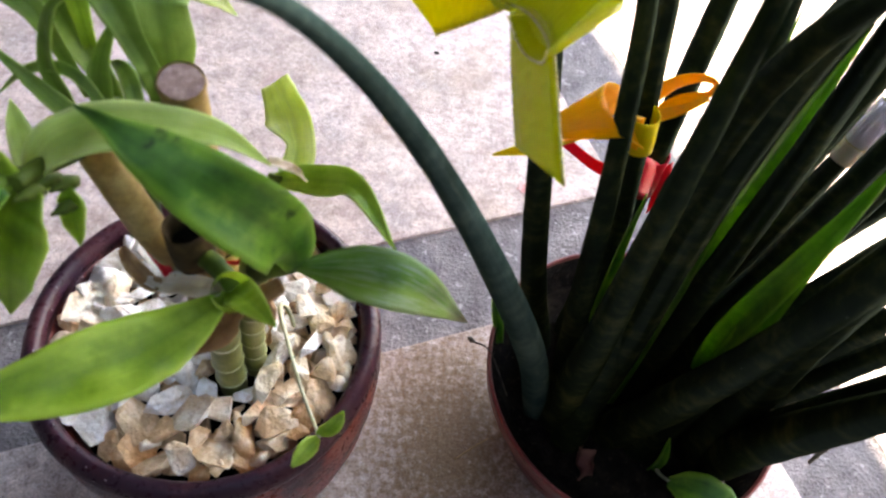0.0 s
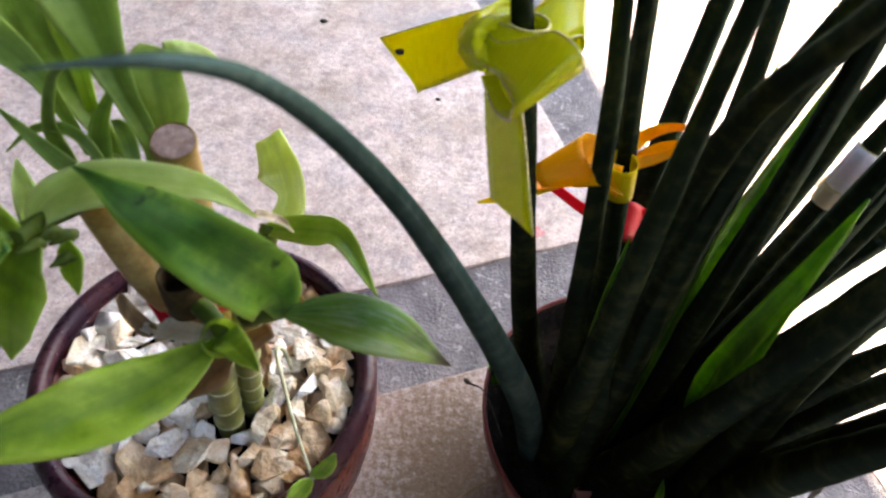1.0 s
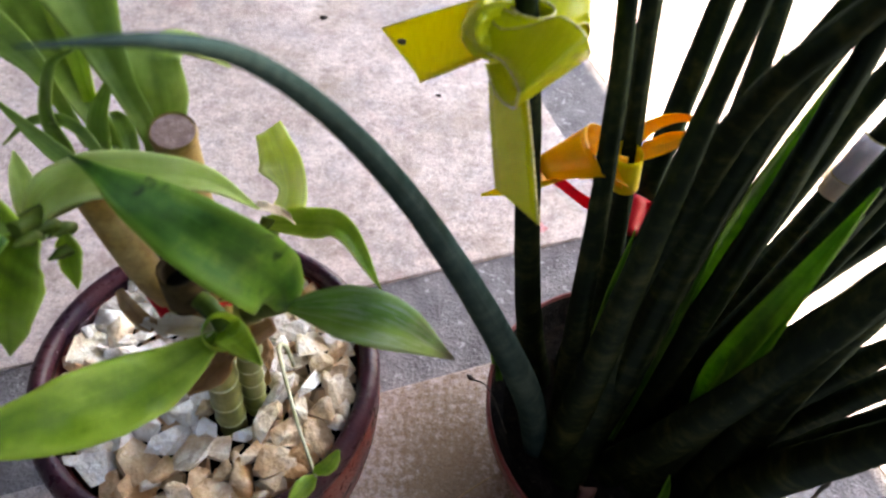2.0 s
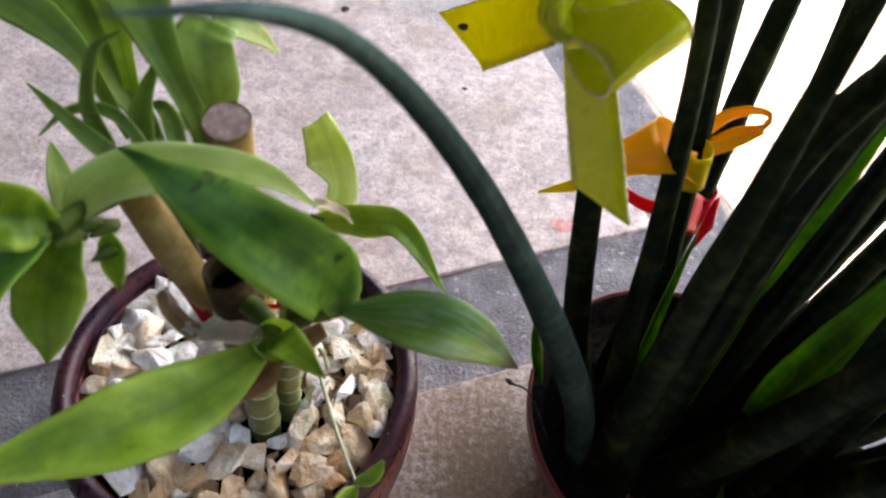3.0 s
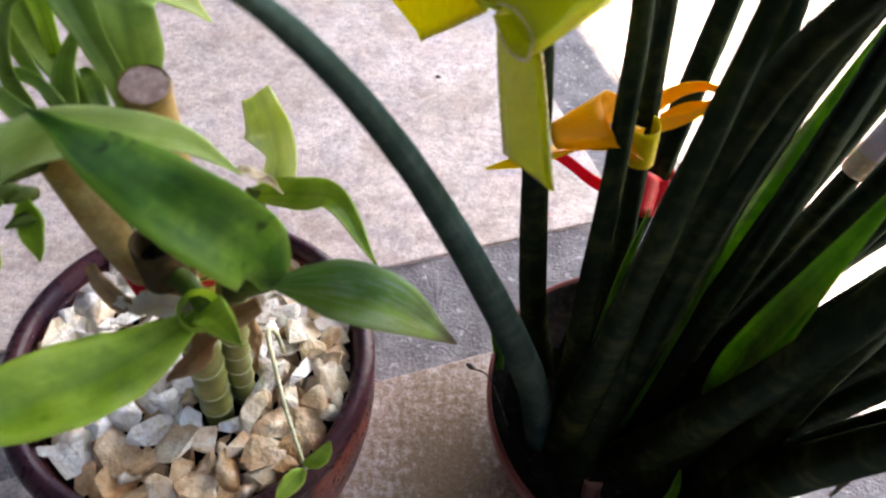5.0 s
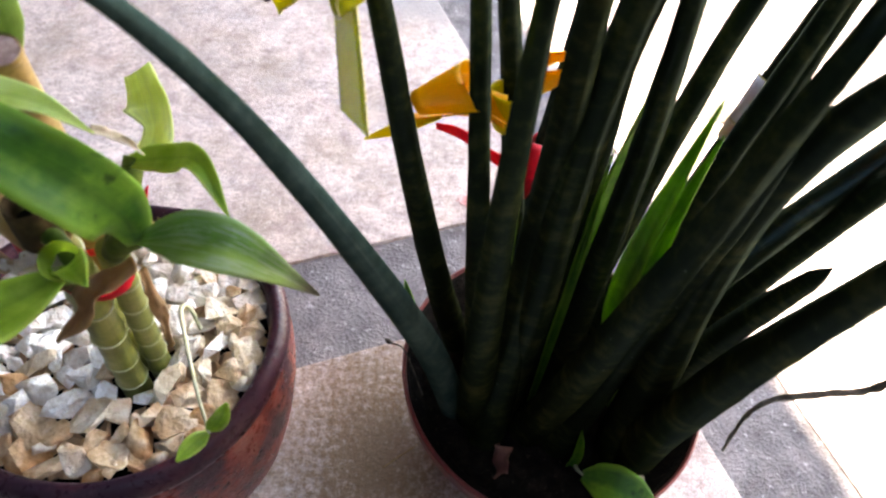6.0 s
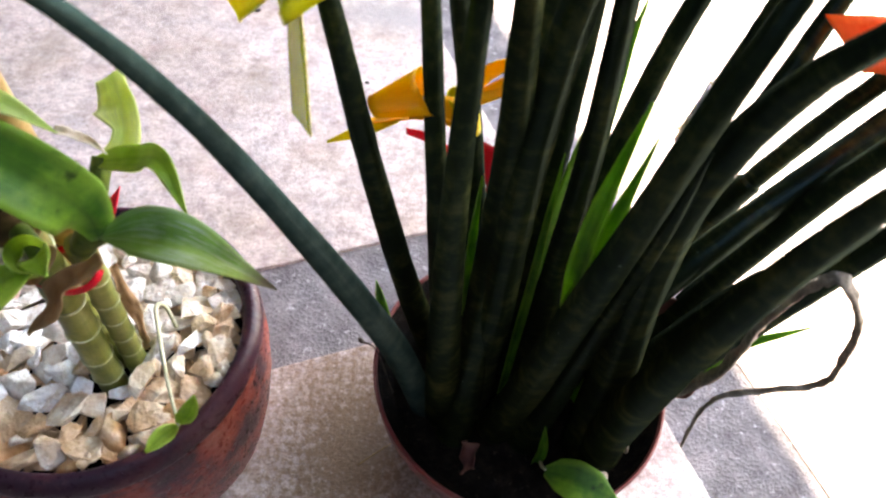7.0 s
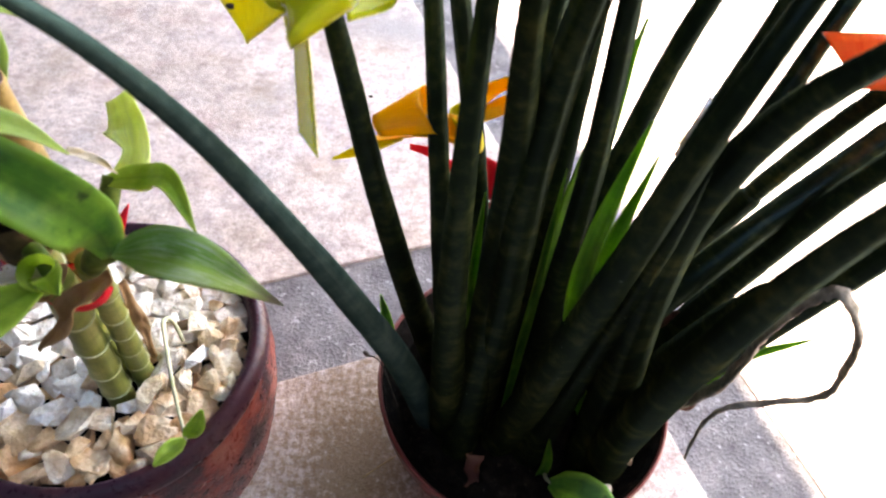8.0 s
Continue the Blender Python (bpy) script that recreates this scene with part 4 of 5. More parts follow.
part("leaf", blade([(-0.089, 0.269, 0.203), (-0.096, 0.258, 0.208), (-0.103, 0.246, 0.210)], [0.004, 0.012, 0.013, 0.010, 0.002], ((0.1, -0.3, 0.9),), 16, 7, 0.15), LEAF_MID, seedling)

# ---- red plastic pot ----
P2 = (0.171, 0.368)
red_pot = thing("plastic_pot", (*P2, 0), "tapered red-brown plastic flower pot with a thin rim", "pot")
prof = [(0.086, 0.0), (0.090, 0.002), (0.096, 0.04), (0.106, 0.085), (0.113, 0.105), (0.122, 0.110), (0.1255, 0.112), (0.113, 0.10), (0.108, 0.06)]
part("body", lathe(prof, 72, 0.006, 5.0, P2, True), RED_PLASTIC, red_pot)
prof = [(0.1235, 0.1105), (0.1275, 0.1115), (0.1295, 0.127), (0.1300, 0.1305), (0.1287, 0.1325), (0.1268, 0.1312), (0.1250, 0.114)]
part("rim", lathe(prof, 72, 0.006, 5.0, P2, True), RED_PLASTIC, red_pot, "thin upright rim")
# added lining in the soil colour; paints the shade inside the pot
part("inside", lathe([(0.1120, 0.1020), (0.1240, 0.1120), (0.1262, 0.1285), (0.1254, 0.1285), (0.1225, 0.1125), (0.1100, 0.1040)], 72, 0.006, 5.0, P2, True), SOIL, red_pot, "inner wall with its shade put in as a near-black lining")
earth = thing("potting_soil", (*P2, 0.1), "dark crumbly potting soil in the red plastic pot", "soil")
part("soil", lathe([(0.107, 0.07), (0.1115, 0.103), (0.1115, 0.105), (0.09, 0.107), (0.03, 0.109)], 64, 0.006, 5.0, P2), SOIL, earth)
crumbs = random.Random(5)
for _ in range(70):
    a, q = crumbs.uniform(0, 6.28), math.sqrt(crumbs.random()) * 0.106
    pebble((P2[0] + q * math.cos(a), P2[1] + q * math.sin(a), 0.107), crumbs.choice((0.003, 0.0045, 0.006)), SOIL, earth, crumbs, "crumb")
gravel = thing("gravel_patch", (0.262, 0.296, 0.1), "few cream pebbles on dark soil inside the plastic pot", "gravel")
for _ in range(26):
    a, q = rnd.uniform(0, 6.28), math.sqrt(rnd.random())
    x, y = 0.256 + 0.034 * q * math.cos(a), 0.300 + 0.026 * q * math.sin(a)
    if math.hypot(x - P2[0], y - P2[1]) < 0.112:
        pebble((x, y, 0.108 + rnd.uniform(0, 0.010)), rnd.choice((0.008, 0.0095, 0.011)), rnd.choice((PEBBLE_CREAM, PEBBLE_CREAM, PEBBLE_TAN)), gravel, rnd)

# ---- cylinder snake plant ----
snake = thing("snake_plant", (*P2, 0.1), "cylinder snake plant with many dark green spear-shaped leaves", "plant")


def spear(points, radii, grow=0.08, material=SPEAR_BACKLIT, label=""):
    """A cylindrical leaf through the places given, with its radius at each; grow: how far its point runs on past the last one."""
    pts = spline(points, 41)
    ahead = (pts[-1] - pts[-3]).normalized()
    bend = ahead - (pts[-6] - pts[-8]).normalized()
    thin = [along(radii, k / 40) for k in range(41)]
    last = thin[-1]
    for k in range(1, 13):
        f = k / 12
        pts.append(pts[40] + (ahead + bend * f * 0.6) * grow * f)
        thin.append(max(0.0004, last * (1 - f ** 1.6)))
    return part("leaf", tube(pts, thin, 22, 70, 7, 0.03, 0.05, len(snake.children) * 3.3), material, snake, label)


arch = [(0.091, 0.343, 0.094), (0.061, 0.332, 0.212), (0.029, 0.320, 0.303), (-0.004, 0.311, 0.383), (-0.036, 0.303, 0.452), (-0.064, 0.289, 0.508), (-0.087, 0.270, 0.549), (-0.105, 0.248, 0.572), (-0.128, 0.226, 0.584)]
part("leaf", tube(arch, [0.0118, 0.0108, 0.0095, 0.0076, 0.0060, 0.0047, 0.0034, 0.0023, 0.0003], 22, 72, 7, 0.03, 0.04), SPEAR_PALE, snake, "grey-green leaf arching over sideways")
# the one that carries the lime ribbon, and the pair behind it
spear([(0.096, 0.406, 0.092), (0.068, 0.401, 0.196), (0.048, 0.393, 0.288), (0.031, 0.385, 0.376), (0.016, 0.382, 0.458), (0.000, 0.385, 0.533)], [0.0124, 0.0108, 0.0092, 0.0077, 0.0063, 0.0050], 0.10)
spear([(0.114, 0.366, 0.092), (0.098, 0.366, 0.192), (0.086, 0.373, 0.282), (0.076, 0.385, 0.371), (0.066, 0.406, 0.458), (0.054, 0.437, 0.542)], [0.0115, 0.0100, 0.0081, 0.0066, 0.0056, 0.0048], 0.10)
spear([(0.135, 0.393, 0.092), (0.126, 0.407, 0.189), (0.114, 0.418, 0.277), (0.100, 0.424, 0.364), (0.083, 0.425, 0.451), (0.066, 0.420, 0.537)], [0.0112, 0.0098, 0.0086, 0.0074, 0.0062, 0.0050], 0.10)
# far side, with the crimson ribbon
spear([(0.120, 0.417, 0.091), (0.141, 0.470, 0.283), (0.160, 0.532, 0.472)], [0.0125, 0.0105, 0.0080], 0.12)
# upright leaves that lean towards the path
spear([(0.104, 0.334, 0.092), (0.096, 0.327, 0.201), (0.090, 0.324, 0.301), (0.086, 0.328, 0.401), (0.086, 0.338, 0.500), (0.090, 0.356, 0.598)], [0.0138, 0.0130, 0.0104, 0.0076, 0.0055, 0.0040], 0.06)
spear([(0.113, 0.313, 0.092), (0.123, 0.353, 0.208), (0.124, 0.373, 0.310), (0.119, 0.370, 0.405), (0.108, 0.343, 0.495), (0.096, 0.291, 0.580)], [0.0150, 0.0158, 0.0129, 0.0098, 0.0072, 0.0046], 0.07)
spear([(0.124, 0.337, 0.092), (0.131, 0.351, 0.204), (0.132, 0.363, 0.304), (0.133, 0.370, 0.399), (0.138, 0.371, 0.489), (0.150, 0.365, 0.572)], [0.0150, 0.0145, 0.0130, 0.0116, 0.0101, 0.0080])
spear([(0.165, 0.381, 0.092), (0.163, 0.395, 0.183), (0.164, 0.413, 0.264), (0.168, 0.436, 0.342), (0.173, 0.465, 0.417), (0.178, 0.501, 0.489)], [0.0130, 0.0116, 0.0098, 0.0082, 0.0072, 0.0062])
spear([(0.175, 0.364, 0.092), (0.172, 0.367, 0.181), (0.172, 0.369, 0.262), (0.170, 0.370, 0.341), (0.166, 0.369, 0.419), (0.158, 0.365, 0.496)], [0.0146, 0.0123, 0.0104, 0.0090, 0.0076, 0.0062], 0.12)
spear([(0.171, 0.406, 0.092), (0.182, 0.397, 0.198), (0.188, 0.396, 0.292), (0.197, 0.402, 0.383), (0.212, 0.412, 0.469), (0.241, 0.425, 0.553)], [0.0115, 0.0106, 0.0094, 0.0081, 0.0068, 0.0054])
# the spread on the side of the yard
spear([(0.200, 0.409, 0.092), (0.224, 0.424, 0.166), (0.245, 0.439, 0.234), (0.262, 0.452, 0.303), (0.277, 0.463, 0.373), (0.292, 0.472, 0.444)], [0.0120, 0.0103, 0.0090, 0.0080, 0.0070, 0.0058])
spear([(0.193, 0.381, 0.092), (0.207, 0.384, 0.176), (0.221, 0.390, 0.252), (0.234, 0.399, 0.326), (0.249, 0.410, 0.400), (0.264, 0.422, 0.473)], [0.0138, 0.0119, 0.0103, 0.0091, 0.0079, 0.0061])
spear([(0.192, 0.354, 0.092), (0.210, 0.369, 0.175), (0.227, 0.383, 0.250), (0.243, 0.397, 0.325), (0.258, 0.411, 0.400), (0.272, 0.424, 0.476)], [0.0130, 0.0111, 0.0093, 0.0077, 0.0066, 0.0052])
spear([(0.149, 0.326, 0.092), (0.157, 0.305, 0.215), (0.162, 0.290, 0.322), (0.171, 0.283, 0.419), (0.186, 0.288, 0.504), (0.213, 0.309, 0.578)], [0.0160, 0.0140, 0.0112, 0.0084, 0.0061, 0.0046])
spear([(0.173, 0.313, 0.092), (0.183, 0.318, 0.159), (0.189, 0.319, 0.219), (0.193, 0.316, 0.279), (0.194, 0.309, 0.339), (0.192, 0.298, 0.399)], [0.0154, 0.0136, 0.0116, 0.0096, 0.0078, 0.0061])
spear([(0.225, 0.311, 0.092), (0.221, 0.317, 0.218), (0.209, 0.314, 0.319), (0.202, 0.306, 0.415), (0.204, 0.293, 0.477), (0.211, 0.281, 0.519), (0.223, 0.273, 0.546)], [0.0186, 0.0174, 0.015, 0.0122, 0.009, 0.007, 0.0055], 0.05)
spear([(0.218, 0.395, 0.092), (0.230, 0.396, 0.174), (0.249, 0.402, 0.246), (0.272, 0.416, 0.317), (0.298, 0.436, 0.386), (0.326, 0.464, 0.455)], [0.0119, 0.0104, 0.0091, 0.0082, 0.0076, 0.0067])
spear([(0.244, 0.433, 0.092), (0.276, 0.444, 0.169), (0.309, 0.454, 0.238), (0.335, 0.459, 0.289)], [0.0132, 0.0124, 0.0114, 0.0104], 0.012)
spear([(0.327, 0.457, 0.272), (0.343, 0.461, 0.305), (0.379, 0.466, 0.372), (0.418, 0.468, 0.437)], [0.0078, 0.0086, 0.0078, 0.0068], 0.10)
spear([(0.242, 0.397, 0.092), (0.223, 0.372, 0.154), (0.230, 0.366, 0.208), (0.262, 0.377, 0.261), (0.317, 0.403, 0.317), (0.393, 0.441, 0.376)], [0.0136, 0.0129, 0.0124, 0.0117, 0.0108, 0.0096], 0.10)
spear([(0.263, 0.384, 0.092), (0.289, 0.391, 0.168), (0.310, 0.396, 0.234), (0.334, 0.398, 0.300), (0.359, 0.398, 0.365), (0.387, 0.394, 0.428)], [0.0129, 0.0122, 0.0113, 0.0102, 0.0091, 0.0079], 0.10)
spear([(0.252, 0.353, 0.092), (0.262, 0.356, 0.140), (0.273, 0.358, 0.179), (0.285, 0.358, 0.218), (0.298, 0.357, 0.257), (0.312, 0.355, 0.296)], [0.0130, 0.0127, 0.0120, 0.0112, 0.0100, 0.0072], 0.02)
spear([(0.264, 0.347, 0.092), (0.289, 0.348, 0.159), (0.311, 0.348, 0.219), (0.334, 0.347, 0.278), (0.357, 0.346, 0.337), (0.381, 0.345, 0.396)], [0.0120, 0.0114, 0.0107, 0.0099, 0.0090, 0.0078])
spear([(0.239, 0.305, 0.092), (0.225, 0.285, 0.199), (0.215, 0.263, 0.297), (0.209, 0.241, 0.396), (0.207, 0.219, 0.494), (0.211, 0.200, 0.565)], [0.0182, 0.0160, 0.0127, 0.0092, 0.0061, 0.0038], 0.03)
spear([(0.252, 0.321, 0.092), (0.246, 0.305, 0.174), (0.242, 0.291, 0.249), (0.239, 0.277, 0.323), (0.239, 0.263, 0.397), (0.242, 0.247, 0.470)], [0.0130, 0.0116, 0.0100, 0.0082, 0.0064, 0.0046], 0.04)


def young(points, width, normals=((0.1, -0.6, 0.7),), material=LEAF_SPEAR):
    part("young_leaf", blade(points, [width * w for w in (0.55, 0.85, 1.0, 0.9, 0.6, 0.05)], normals, 20, 7, 0.45, 0.0012), material, snake, "bright green young leaf")


young([(0.234, 0.366, 0.100), (0.205, 0.350, 0.190), (0.182, 0.332, 0.270), (0.169, 0.319, 0.342), (0.165, 0.314, 0.408), (0.172, 0.323, 0.470)], 0.021, ((-0.7, -0.35, 0.5),))
young([(0.224, 0.355, 0.100), (0.209, 0.339, 0.173), (0.194, 0.328, 0.242), (0.183, 0.323, 0.307), (0.180, 0.326, 0.371), (0.189, 0.337, 0.436)], 0.020, ((-0.6, -0.5, 0.5),))
young([(0.186, 0.407, 0.100), (0.187, 0.420, 0.147), (0.193, 0.432, 0.194), (0.201, 0.441, 0.241), (0.214, 0.449, 0.287), (0.229, 0.455, 0.333)], 0.014)
young([(0.198, 0.434, 0.100), (0.207, 0.463, 0.155), (0.216, 0.489, 0.211), (0.225, 0.513, 0.267), (0.231, 0.534, 0.324), (0.236, 0.553, 0.382)], 0.012)
young([(0.189, 0.403, 0.100), (0.177, 0.393, 0.171), (0.172, 0.391, 0.242), (0.172, 0.396, 0.314), (0.177, 0.404, 0.388), (0.186, 0.414, 0.470)], 0.024, ((0.0, -0.65, 0.6),))
young([(0.154, 0.349, 0.100), (0.155, 0.356, 0.155), (0.156, 0.364, 0.210), (0.157, 0.371, 0.265), (0.157, 0.379, 0.320), (0.158, 0.387, 0.375)], 0.008)
young([(0.127, 0.370, 0.100), (0.120, 0.375, 0.148), (0.115, 0.381, 0.195), (0.112, 0.386, 0.243), (0.110, 0.391, 0.292), (0.110, 0.396, 0.340)], 0.010)
young([(0.300, 0.350, 0.12), (0.357, 0.383, 0.16), (0.413, 0.385, 0.20)], 0.010, ((0.0, -0.7, 0.7),))
young([(0.056, 0.400, 0.11), (0.046, 0.412, 0.15), (0.039, 0.421, 0.18)], 0.010, material=LEAF_DARK)
# small sprout and broad leaf at the foot
young([(0.183, 0.293, 0.10), (0.186, 0.296, 0.125), (0.184, 0.304, 0.154)], 0.009, ((0.0, -0.8, 0.5),))
weed = thing("weed", (0.205, 0.285, 0.10), "small weed with one broad glossy green leaf", "weed")
part("leaf", blade([(0.185, 0.275, 0.135), (0.205, 0.262, 0.150), (0.235, 0.248, 0.150)], [0.008, 0.026, 0.032, 0.028, 0.004], ((0.0, -0.4, 0.9),), 22, 9, 0.12), LEAF_DARK, weed)
part("stalk", tube([(0.19, 0.30, 0.10), (0.186, 0.285, 0.12), (0.186, 0.275, 0.136)], [0.002, 0.0016, 0.0012], 8, 12), STALK, weed)
# husks at the foot of the leaves
for pts, w in (([(0.118, 0.300, 0.100), (0.122, 0.292, 0.112), (0.130, 0.286, 0.118)], 0.026), ([(0.279, 0.398, 0.185), (0.286, 0.395, 0.199), (0.291, 0.396, 0.212)], 0.018), ([(0.272, 0.326, 0.165), (0.283, 0.318, 0.195), (0.290, 0.313, 0.225)], 0.011)):
    part("husk", blade(pts, [w * 0.5, w, w, w * 0.3], ((0.0, -0.6, 0.8),), 16, 7, -0.5, 0.001, 0.6), HUSK, snake, "dry red-brown leaf husk")

# dead leaf that hangs out over the rim
dead = thing("dead_leaf", (0.262, 0.330, 0.115), "dried twisted brown leaf curling out from the snake plant", "dead leaf")
part("twist", tube([(0.262, 0.332, 0.110), (0.274, 0.325, 0.165), (0.286, 0.318, 0.209), (0.294, 0.312, 0.241), (0.294, 0.308, 0.282), (0.289, 0.304, 0.313), (0.292, 0.300, 0.352), (0.294, 0.296, 0.372), (0.300, 0.292, 0.384), (0.316, 0.288, 0.369), (0.330, 0.285, 0.345), (0.337, 0.283, 0.315), (0.339, 0.282, 0.287), (0.316, 0.284, 0.271), (0.289, 0.288, 0.252), (0.281, 0.288, 0.231), (0.283, 0.287, 0.200), (0.287, 0.286, 0.169)], [0.0050, 0.0055, 0.0060, 0.0058, 0.0048, 0.0040, 0.0034, 0.0038, 0.0046, 0.0046, 0.0040, 0.0036, 0.0030, 0.0024, 0.0021, 0.0020, 0.0019, 0.0016], 10, 170, 3, 0.25, 0.6, 2, flat=0.6), ROOT, dead)

# twig on the rim
twig = thing("twig", (0.04, 0.39, 0.13), "thin dark twig with a knotted end leaning on the pot rim", "twig")
part("stem", tube([(0.030, 0.393, 0.122), (0.043, 0.378, 0.134), (0.060, 0.345, 0.118)], [0.0009, 0.0006, 0.0006], 6, 14), TWIG, twig)
part("knot", tube([(0.026, 0.398, 0.119), (0.031, 0.392, 0.123)], [0.0012, 0.0022, 0.0014], 8, 6, lumpy=0.5), TWIG, twig)
solo("dry_stalk", tube([(0.030, 0.325, 0.002), (0.045, 0.335, 0.006), (0.062, 0.345, 0.012)], [0.0006, 0.0006, 0.0005], 6, 14), LEAF_DRY, "thin dry grass stalk lying on the slab", "stalk")


# ---- ribbon bows on the leaves ----
def ribbon_part(name, ribbon, points, cross, material, n=30, start=0.0, end=0.0, trim=True, label=""):
    bm, edges = strip(points, cross, n, 7, 0.0006, start, end)
    p = part(name, bm, material, ribbon, label)
    if trim:
        for e in edges:
            part("gold_trim", tube(e, [0.0005, 0.0005], 6, len(e)), GOLD, p, "thin gold edge thread")


green = thing("green_ribbon", (0.014, 0.367, 0.48), "lime green satin ribbon bow with gold edge threads", "ribbon")
K = Vector((0.0105, 0.3820, 0.484))
wrap = [K + Vector((0.0100 * math.cos(a), 0.0100 * math.sin(a), 0.0115 - 0.0015 * math.sin(a))) for a in [k * 2 * math.pi / 12 for k in range(13)]]
ribbon_part("wrap", green, wrap, [(-0.003, -0.001, 0.020)], SATIN_GREEN, 37)
ribbon_part("wrap", green, [(-0.0125, 0.3800, 0.4965), (-0.004, 0.3755, 0.4970), (0.004, 0.3710, 0.4970), (0.012, 0.3695, 0.4960), (0.020, 0.3750, 0.4945)], [(0.001, 0.006, 0.016)], SATIN_GREEN, 30)
part("knot", tube([(0.0103, 0.4110, 0.4947), (-0.0017, 0.4048, 0.4949), (-0.0117, 0.3924, 0.4948), (-0.0155, 0.3815, 0.4925), (-0.0140, 0.3739, 0.4893), (-0.0075, 0.3690, 0.4880)], [0.0030, 0.0042, 0.0048, 0.0050, 0.0046, 0.0030], 28, 44, 4, 0.22, 0.25, 3), SATIN_GREEN, green, "twisted knot of the bow")
part("knot", tube([(0.0020, 0.3845, 0.5048), (-0.0063, 0.3813, 0.5043), (-0.0125, 0.3771, 0.5028), (-0.0152, 0.3726, 0.4990), (-0.0130, 0.3700, 0.4935), (-0.0070, 0.3680, 0.4900)], [0.0022, 0.0034, 0.0040, 0.0044, 0.0042, 0.0026], 24, 40, 3, 0.22, 0.25, 9), SATIN_GREEN, green, "folded ridge of the knot")
ribbon_part("tail", green, [(-0.0095, 0.3960, 0.4835), (-0.0290, 0.4080, 0.4640), (-0.0500, 0.4200, 0.4443)], [(0.0035, 0.034, 0.012), (0.001, 0.030, 0.0195), (-0.002, 0.0275, 0.0235)], SATIN_LEMON, start=0.0, end=0.95)
ribbon_part("loop", green, [(-0.0127, 0.3800, 0.4929), (-0.0071, 0.3690, 0.4950), (0.0003, 0.3563, 0.5040), (0.0065, 0.3451, 0.5115), (0.0110, 0.3351, 0.5133), (0.0131, 0.3310, 0.5105), (0.0146, 0.3365, 0.5000), (0.0085, 0.3520, 0.4880), (-0.0011, 0.3690, 0.4840)], [(0.0032, 0.0081, 0.0114), (0.0045, 0.0056, 0.0096), (0.0104, 0.0082, 0.0132), (0.0160, 0.0145, 0.0197), (0.0204, 0.0163, 0.0207), (0.0260, 0.0153, 0.0190), (0.0281, 0.0146, 0.0174), (0.0251, 0.0104, 0.0120), (0.0174, 0.0001, 0.0037)], SATIN_GREEN, 90)
ribbon_part("tail", green, [(-0.0020, 0.3720, 0.4880), (0.0000, 0.3550, 0.4800), (0.0040, 0.3320, 0.4660), (0.0078, 0.3095, 0.4525)], [(0.008, -0.013, 0.030), (0.0105, -0.0150, 0.0325), (0.0110, -0.0150, 0.0320)], SATIN_GREEN, start=0.5, end=0.7)
ribbon_part("loop", green, [(0.014, 0.390, 0.4900), (0.026, 0.399, 0.4990), (0.0385, 0.4110, 0.4980), (0.0435, 0.4170, 0.4870), (0.038, 0.414, 0.4770), (0.018, 0.394, 0.4780)], [(-0.004, 0.016, 0.018), (-0.003, 0.017, 0.022), (-0.003, 0.017, 0.022), (-0.003, 0.014, 0.016)], SATIN_GREEN, 44)
part("stain", patch_at((-0.0500, 0.4190, 0.4535), (0.0028, 0.0016)), DIRT, green, "small dark stain")

amber = thing("amber_ribbon", (0.097, 0.410, 0.372), "amber yellow satin ribbon bow tied on a snake plant leaf", "ribbon")
K = Vector((0.0930, 0.4115, 0.381))
wrap = [K + Vector((0.0100 * math.cos(a), 0.0100 * math.sin(a), 0.0)) for a in [k * 2 * math.pi / 12 for k in range(13)]]
ribbon_part("wrap", amber, wrap, [(-0.005, 0.0, 0.027)], SATIN_YELLOW, 37, trim=False)
ribbon_part("loop", amber, [(0.0554, 0.3834, 0.3976), (0.0509, 0.3863, 0.4023), (0.0467, 0.3942, 0.4070), (0.0479, 0.4026, 0.4082), (0.0542, 0.4060, 0.4044), (0.0578, 0.4028, 0.4008), (0.0547, 0.3947, 0.4004)], [(0.0344, 0.0026, 0.0032), (0.0311, 0.0063, 0.0061), (0.0273, 0.0144, 0.0093), (0.0298, 0.0214, 0.0089), (0.0379, 0.0238, 0.0051), (0.0409, 0.0207, 0.0029), (0.0351, 0.0128, 0.0038)], SATIN_ORANGE, 60, trim=False)
ribbon_part("fold", amber, [(0.091, 0.404, 0.384), (0.079, 0.402, 0.390), (0.068, 0.396, 0.394), (0.058, 0.388, 0.397)], [(0.0, 0.010, 0.018), (0.0, 0.010, 0.014), (0.0, 0.008, 0.010), (0.0, 0.004, 0.006)], SATIN_ORANGE, trim=False)
ribbon_part("tail", amber, [(0.094, 0.404, 0.376), (0.076, 0.402, 0.386), (0.054, 0.397, 0.3865), (0.034, 0.391, 0.386)], [(0.0, 0.012, -0.004), (0.0, 0.014, -0.006), (0, 0.010, -0.004)], SATIN_ORANGE, trim=False)
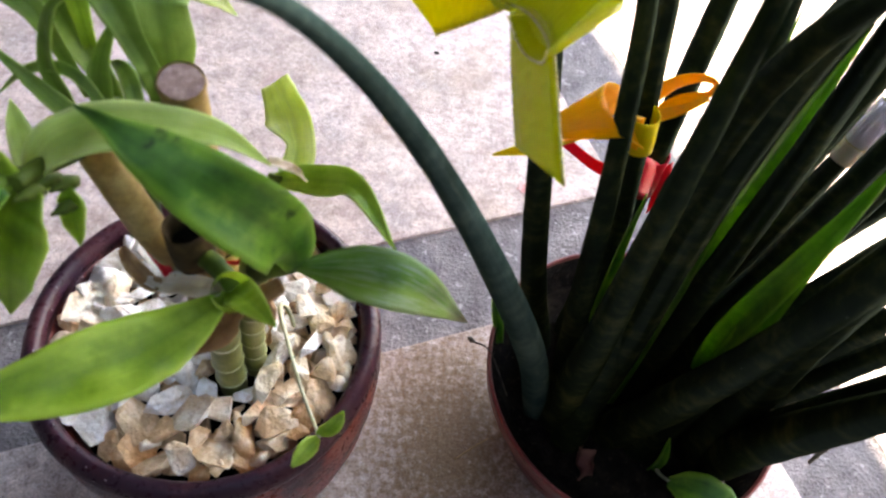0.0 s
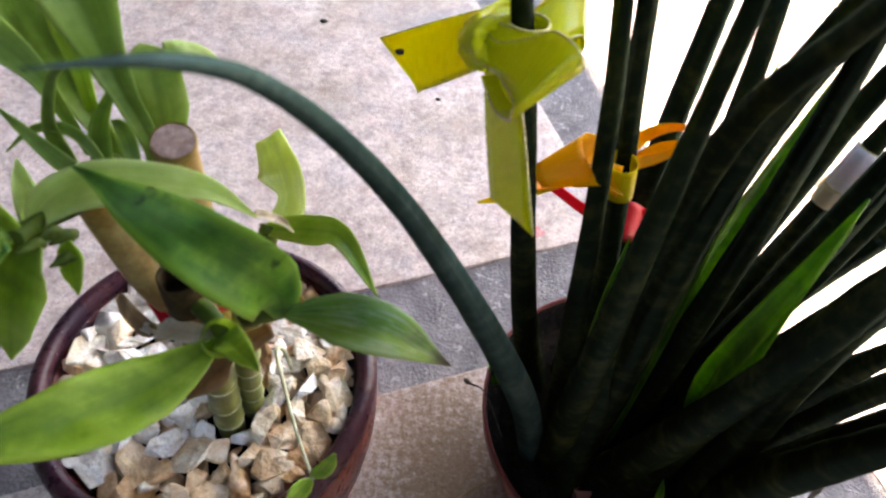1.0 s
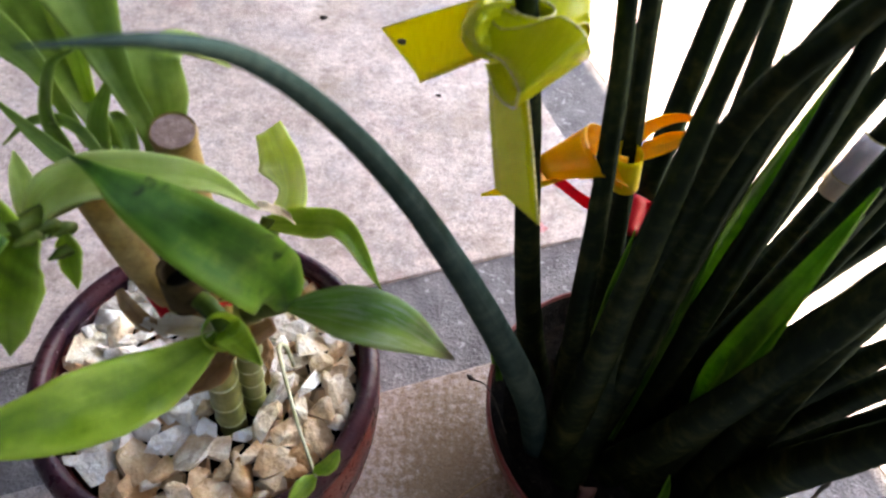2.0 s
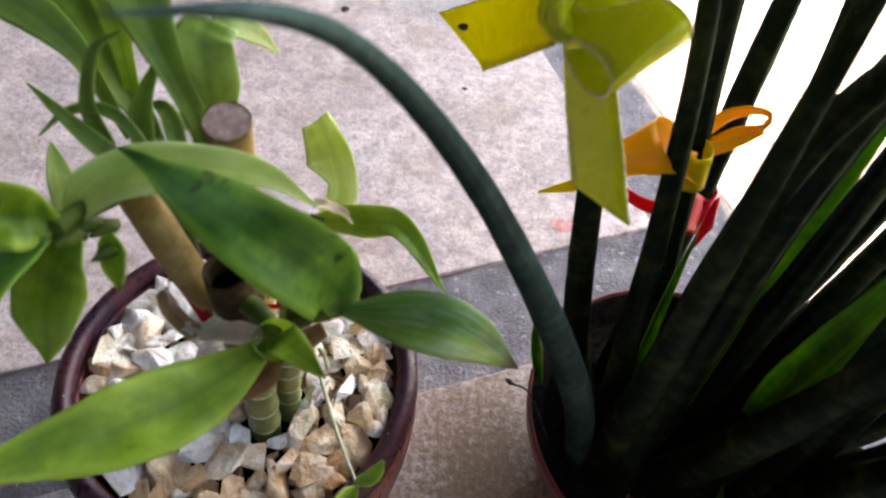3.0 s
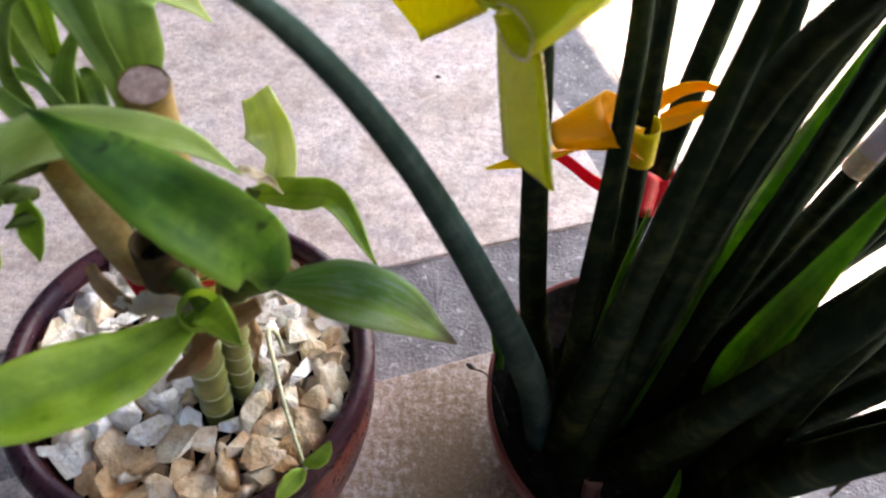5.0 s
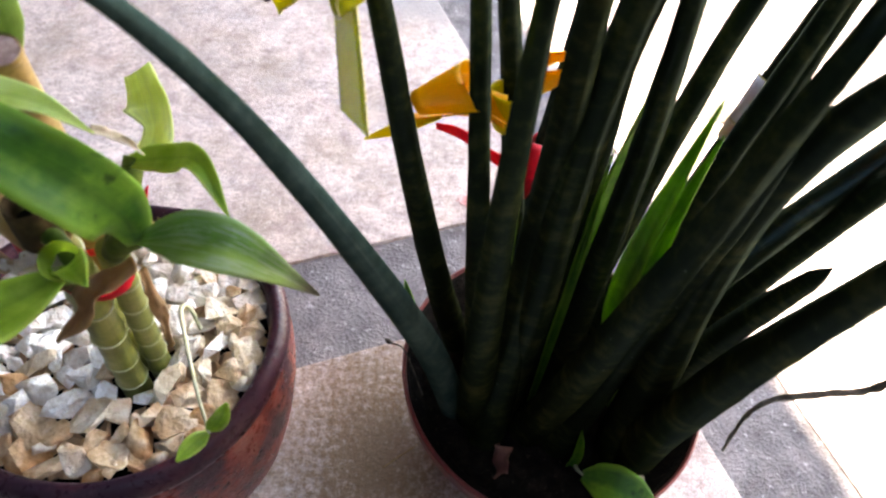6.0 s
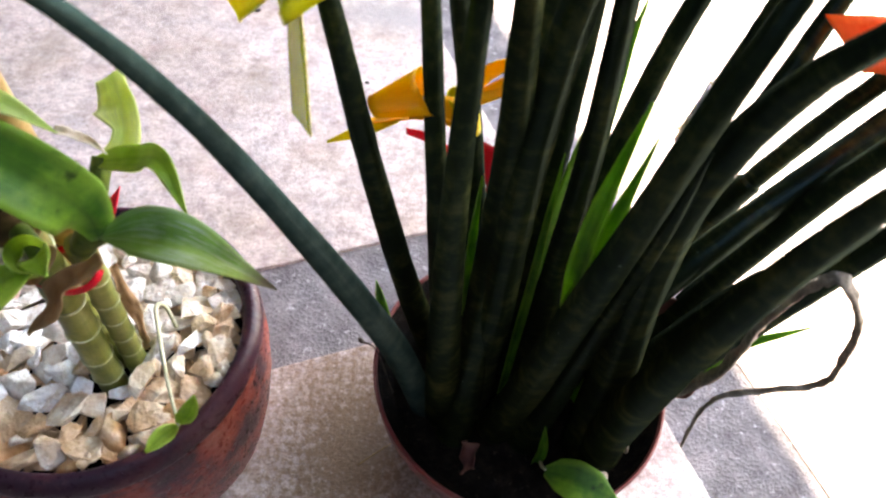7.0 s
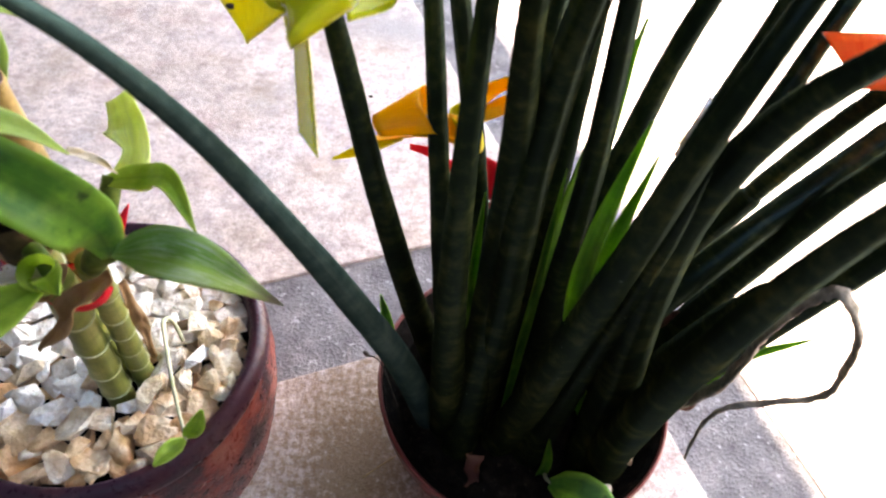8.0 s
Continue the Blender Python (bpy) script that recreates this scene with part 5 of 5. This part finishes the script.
ribbon_part("loop", amber, [(0.0945, 0.4250, 0.3880), (0.1038, 0.4327, 0.3936), (0.1144, 0.4370, 0.3994), (0.1261, 0.4377, 0.4032), (0.1341, 0.4354, 0.4038), (0.1341, 0.4320, 0.4025), (0.1314, 0.4285, 0.4003), (0.1170, 0.4243, 0.3943), (0.1026, 0.4204, 0.3873)], [(-0.0050, 0.0027, 0.0105), (-0.0050, 0.0027, 0.0105), (-0.0042, -0.0017, 0.0110), (-0.0043, -0.0038, 0.0094), (-0.0029, -0.0041, 0.0081), (0.0010, -0.0034, 0.0062), (0.0022, -0.0057, 0.0033), (0.0010, -0.0109, -0.0045), (-0.0025, -0.0123, -0.0045)], SATIN_ORANGE, 60, trim=False)
ribbon_part("tail", amber, [(0.1002, 0.4173, 0.3879), (0.1160, 0.4196, 0.3938), (0.1296, 0.4236, 0.4008)], [(-0.0001, -0.0078, -0.0060), (0.0022, -0.0051, -0.0037), (0.0016, -0.0030, -0.0022)], SATIN_ORANGE, end=0.5, trim=False)
ribbon_part("tail", amber, [(0.052, 0.397, 0.386), (0.028, 0.396, 0.373), (0.006, 0.401, 0.357)], [(0.0, 0.006, 0.004), (0.0, 0.007, 0.005), (0, 0.001, 0.001)], SATIN_YELLOW, trim=False)

red = thing("red_bow", (0.140, 0.468, 0.285), "crimson satin ribbon knotted on a snake plant leaf", "ribbon")
K = Vector((0.1405, 0.469, 0.283))
wrap = [K + Vector((0.0125 * math.cos(a), 0.0125 * math.sin(a), 0.0)) for a in [k * 2 * math.pi / 12 for k in range(13)]]
ribbon_part("wrap", red, wrap, [(0.003, 0.008, 0.032)], SATIN_RED, 37, trim=False)
ribbon_part("tail", red, [(0.136, 0.462, 0.282), (0.112, 0.488, 0.260), (0.078, 0.502, 0.2735), (0.057, 0.512, 0.272)], [(0.001, 0.008, 0.012), (0.001, 0.006, 0.008), (0.001, 0.005, 0.007), (0.0, 0.003, 0.004)], SATIN_RED, trim=False)
ribbon_part("fold", red, [(0.143, 0.456, 0.286), (0.131, 0.450, 0.296), (0.119, 0.450, 0.299), (0.110, 0.456, 0.300), (0.113, 0.464, 0.298), (0.126, 0.466, 0.292)], [(0.003, 0.014, 0.024), (0.002, 0.016, 0.026), (0.001, 0.013, 0.020), (0.001, 0.010, 0.014)], SATIN_RED, trim=False)
ribbon_part("loop", red, [(0.150, 0.458, 0.282), (0.157, 0.462, 0.286), (0.159, 0.466, 0.274), (0.151, 0.460, 0.258)], [(0.0, 0.012, 0.020)], SATIN_RED, trim=False)
ribbon_part("tail", red, [(0.130, 0.452, 0.278), (0.126, 0.452, 0.256), (0.124, 0.456, 0.228)], [(0.012, 0.004, 0.002)], SATIN_RED, end=0.7, trim=False)

coral = thing("coral_ribbon", (0.30, 0.42, 0.45), "bright orange-red satin ribbon caught between snake plant leaves", "ribbon")
ribbon_part("loop", coral, [(0.318, 0.427, 0.444), (0.335, 0.424, 0.447), (0.365, 0.420, 0.450), (0.395, 0.418, 0.448)], [(0.0, -0.030, -0.020)], SATIN_CORAL, trim=False, start=0.6)

white = thing("white_ribbon", (0.2745, 0.461, 0.362), "white satin ribbon with gold edges wrapped round a dark leaf", "ribbon")
ax = Vector((0.014, 0.010, 0.070)).normalized()
K = Vector((0.2745, 0.4610, 0.3620))
sa = ax.cross(Vector((0, 1, 0))).normalized()
sb = ax.cross(sa)
wrap = [K + sa * 0.0094 * math.cos(a) + sb * 0.0094 * math.sin(a) for a in [k * 2 * math.pi / 12 for k in range(13)]]
ribbon_part("wrap", white, wrap, [tuple(ax * 0.036)], SATIN_WHITE, 37)
wrap = [p - ax * 0.026 for p in wrap]
ribbon_part("wrap", white, wrap, [tuple(ax * 0.016)], SATIN_CREAM, 37, trim=False)
ribbon_part("loop", white, [(0.266, 0.462, 0.345), (0.258, 0.474, 0.338), (0.249, 0.488, 0.330), (0.243, 0.500, 0.322)], [(0.008, 0.004, 0.012)], SATIN_CREAM, trim=False, end=0.3)
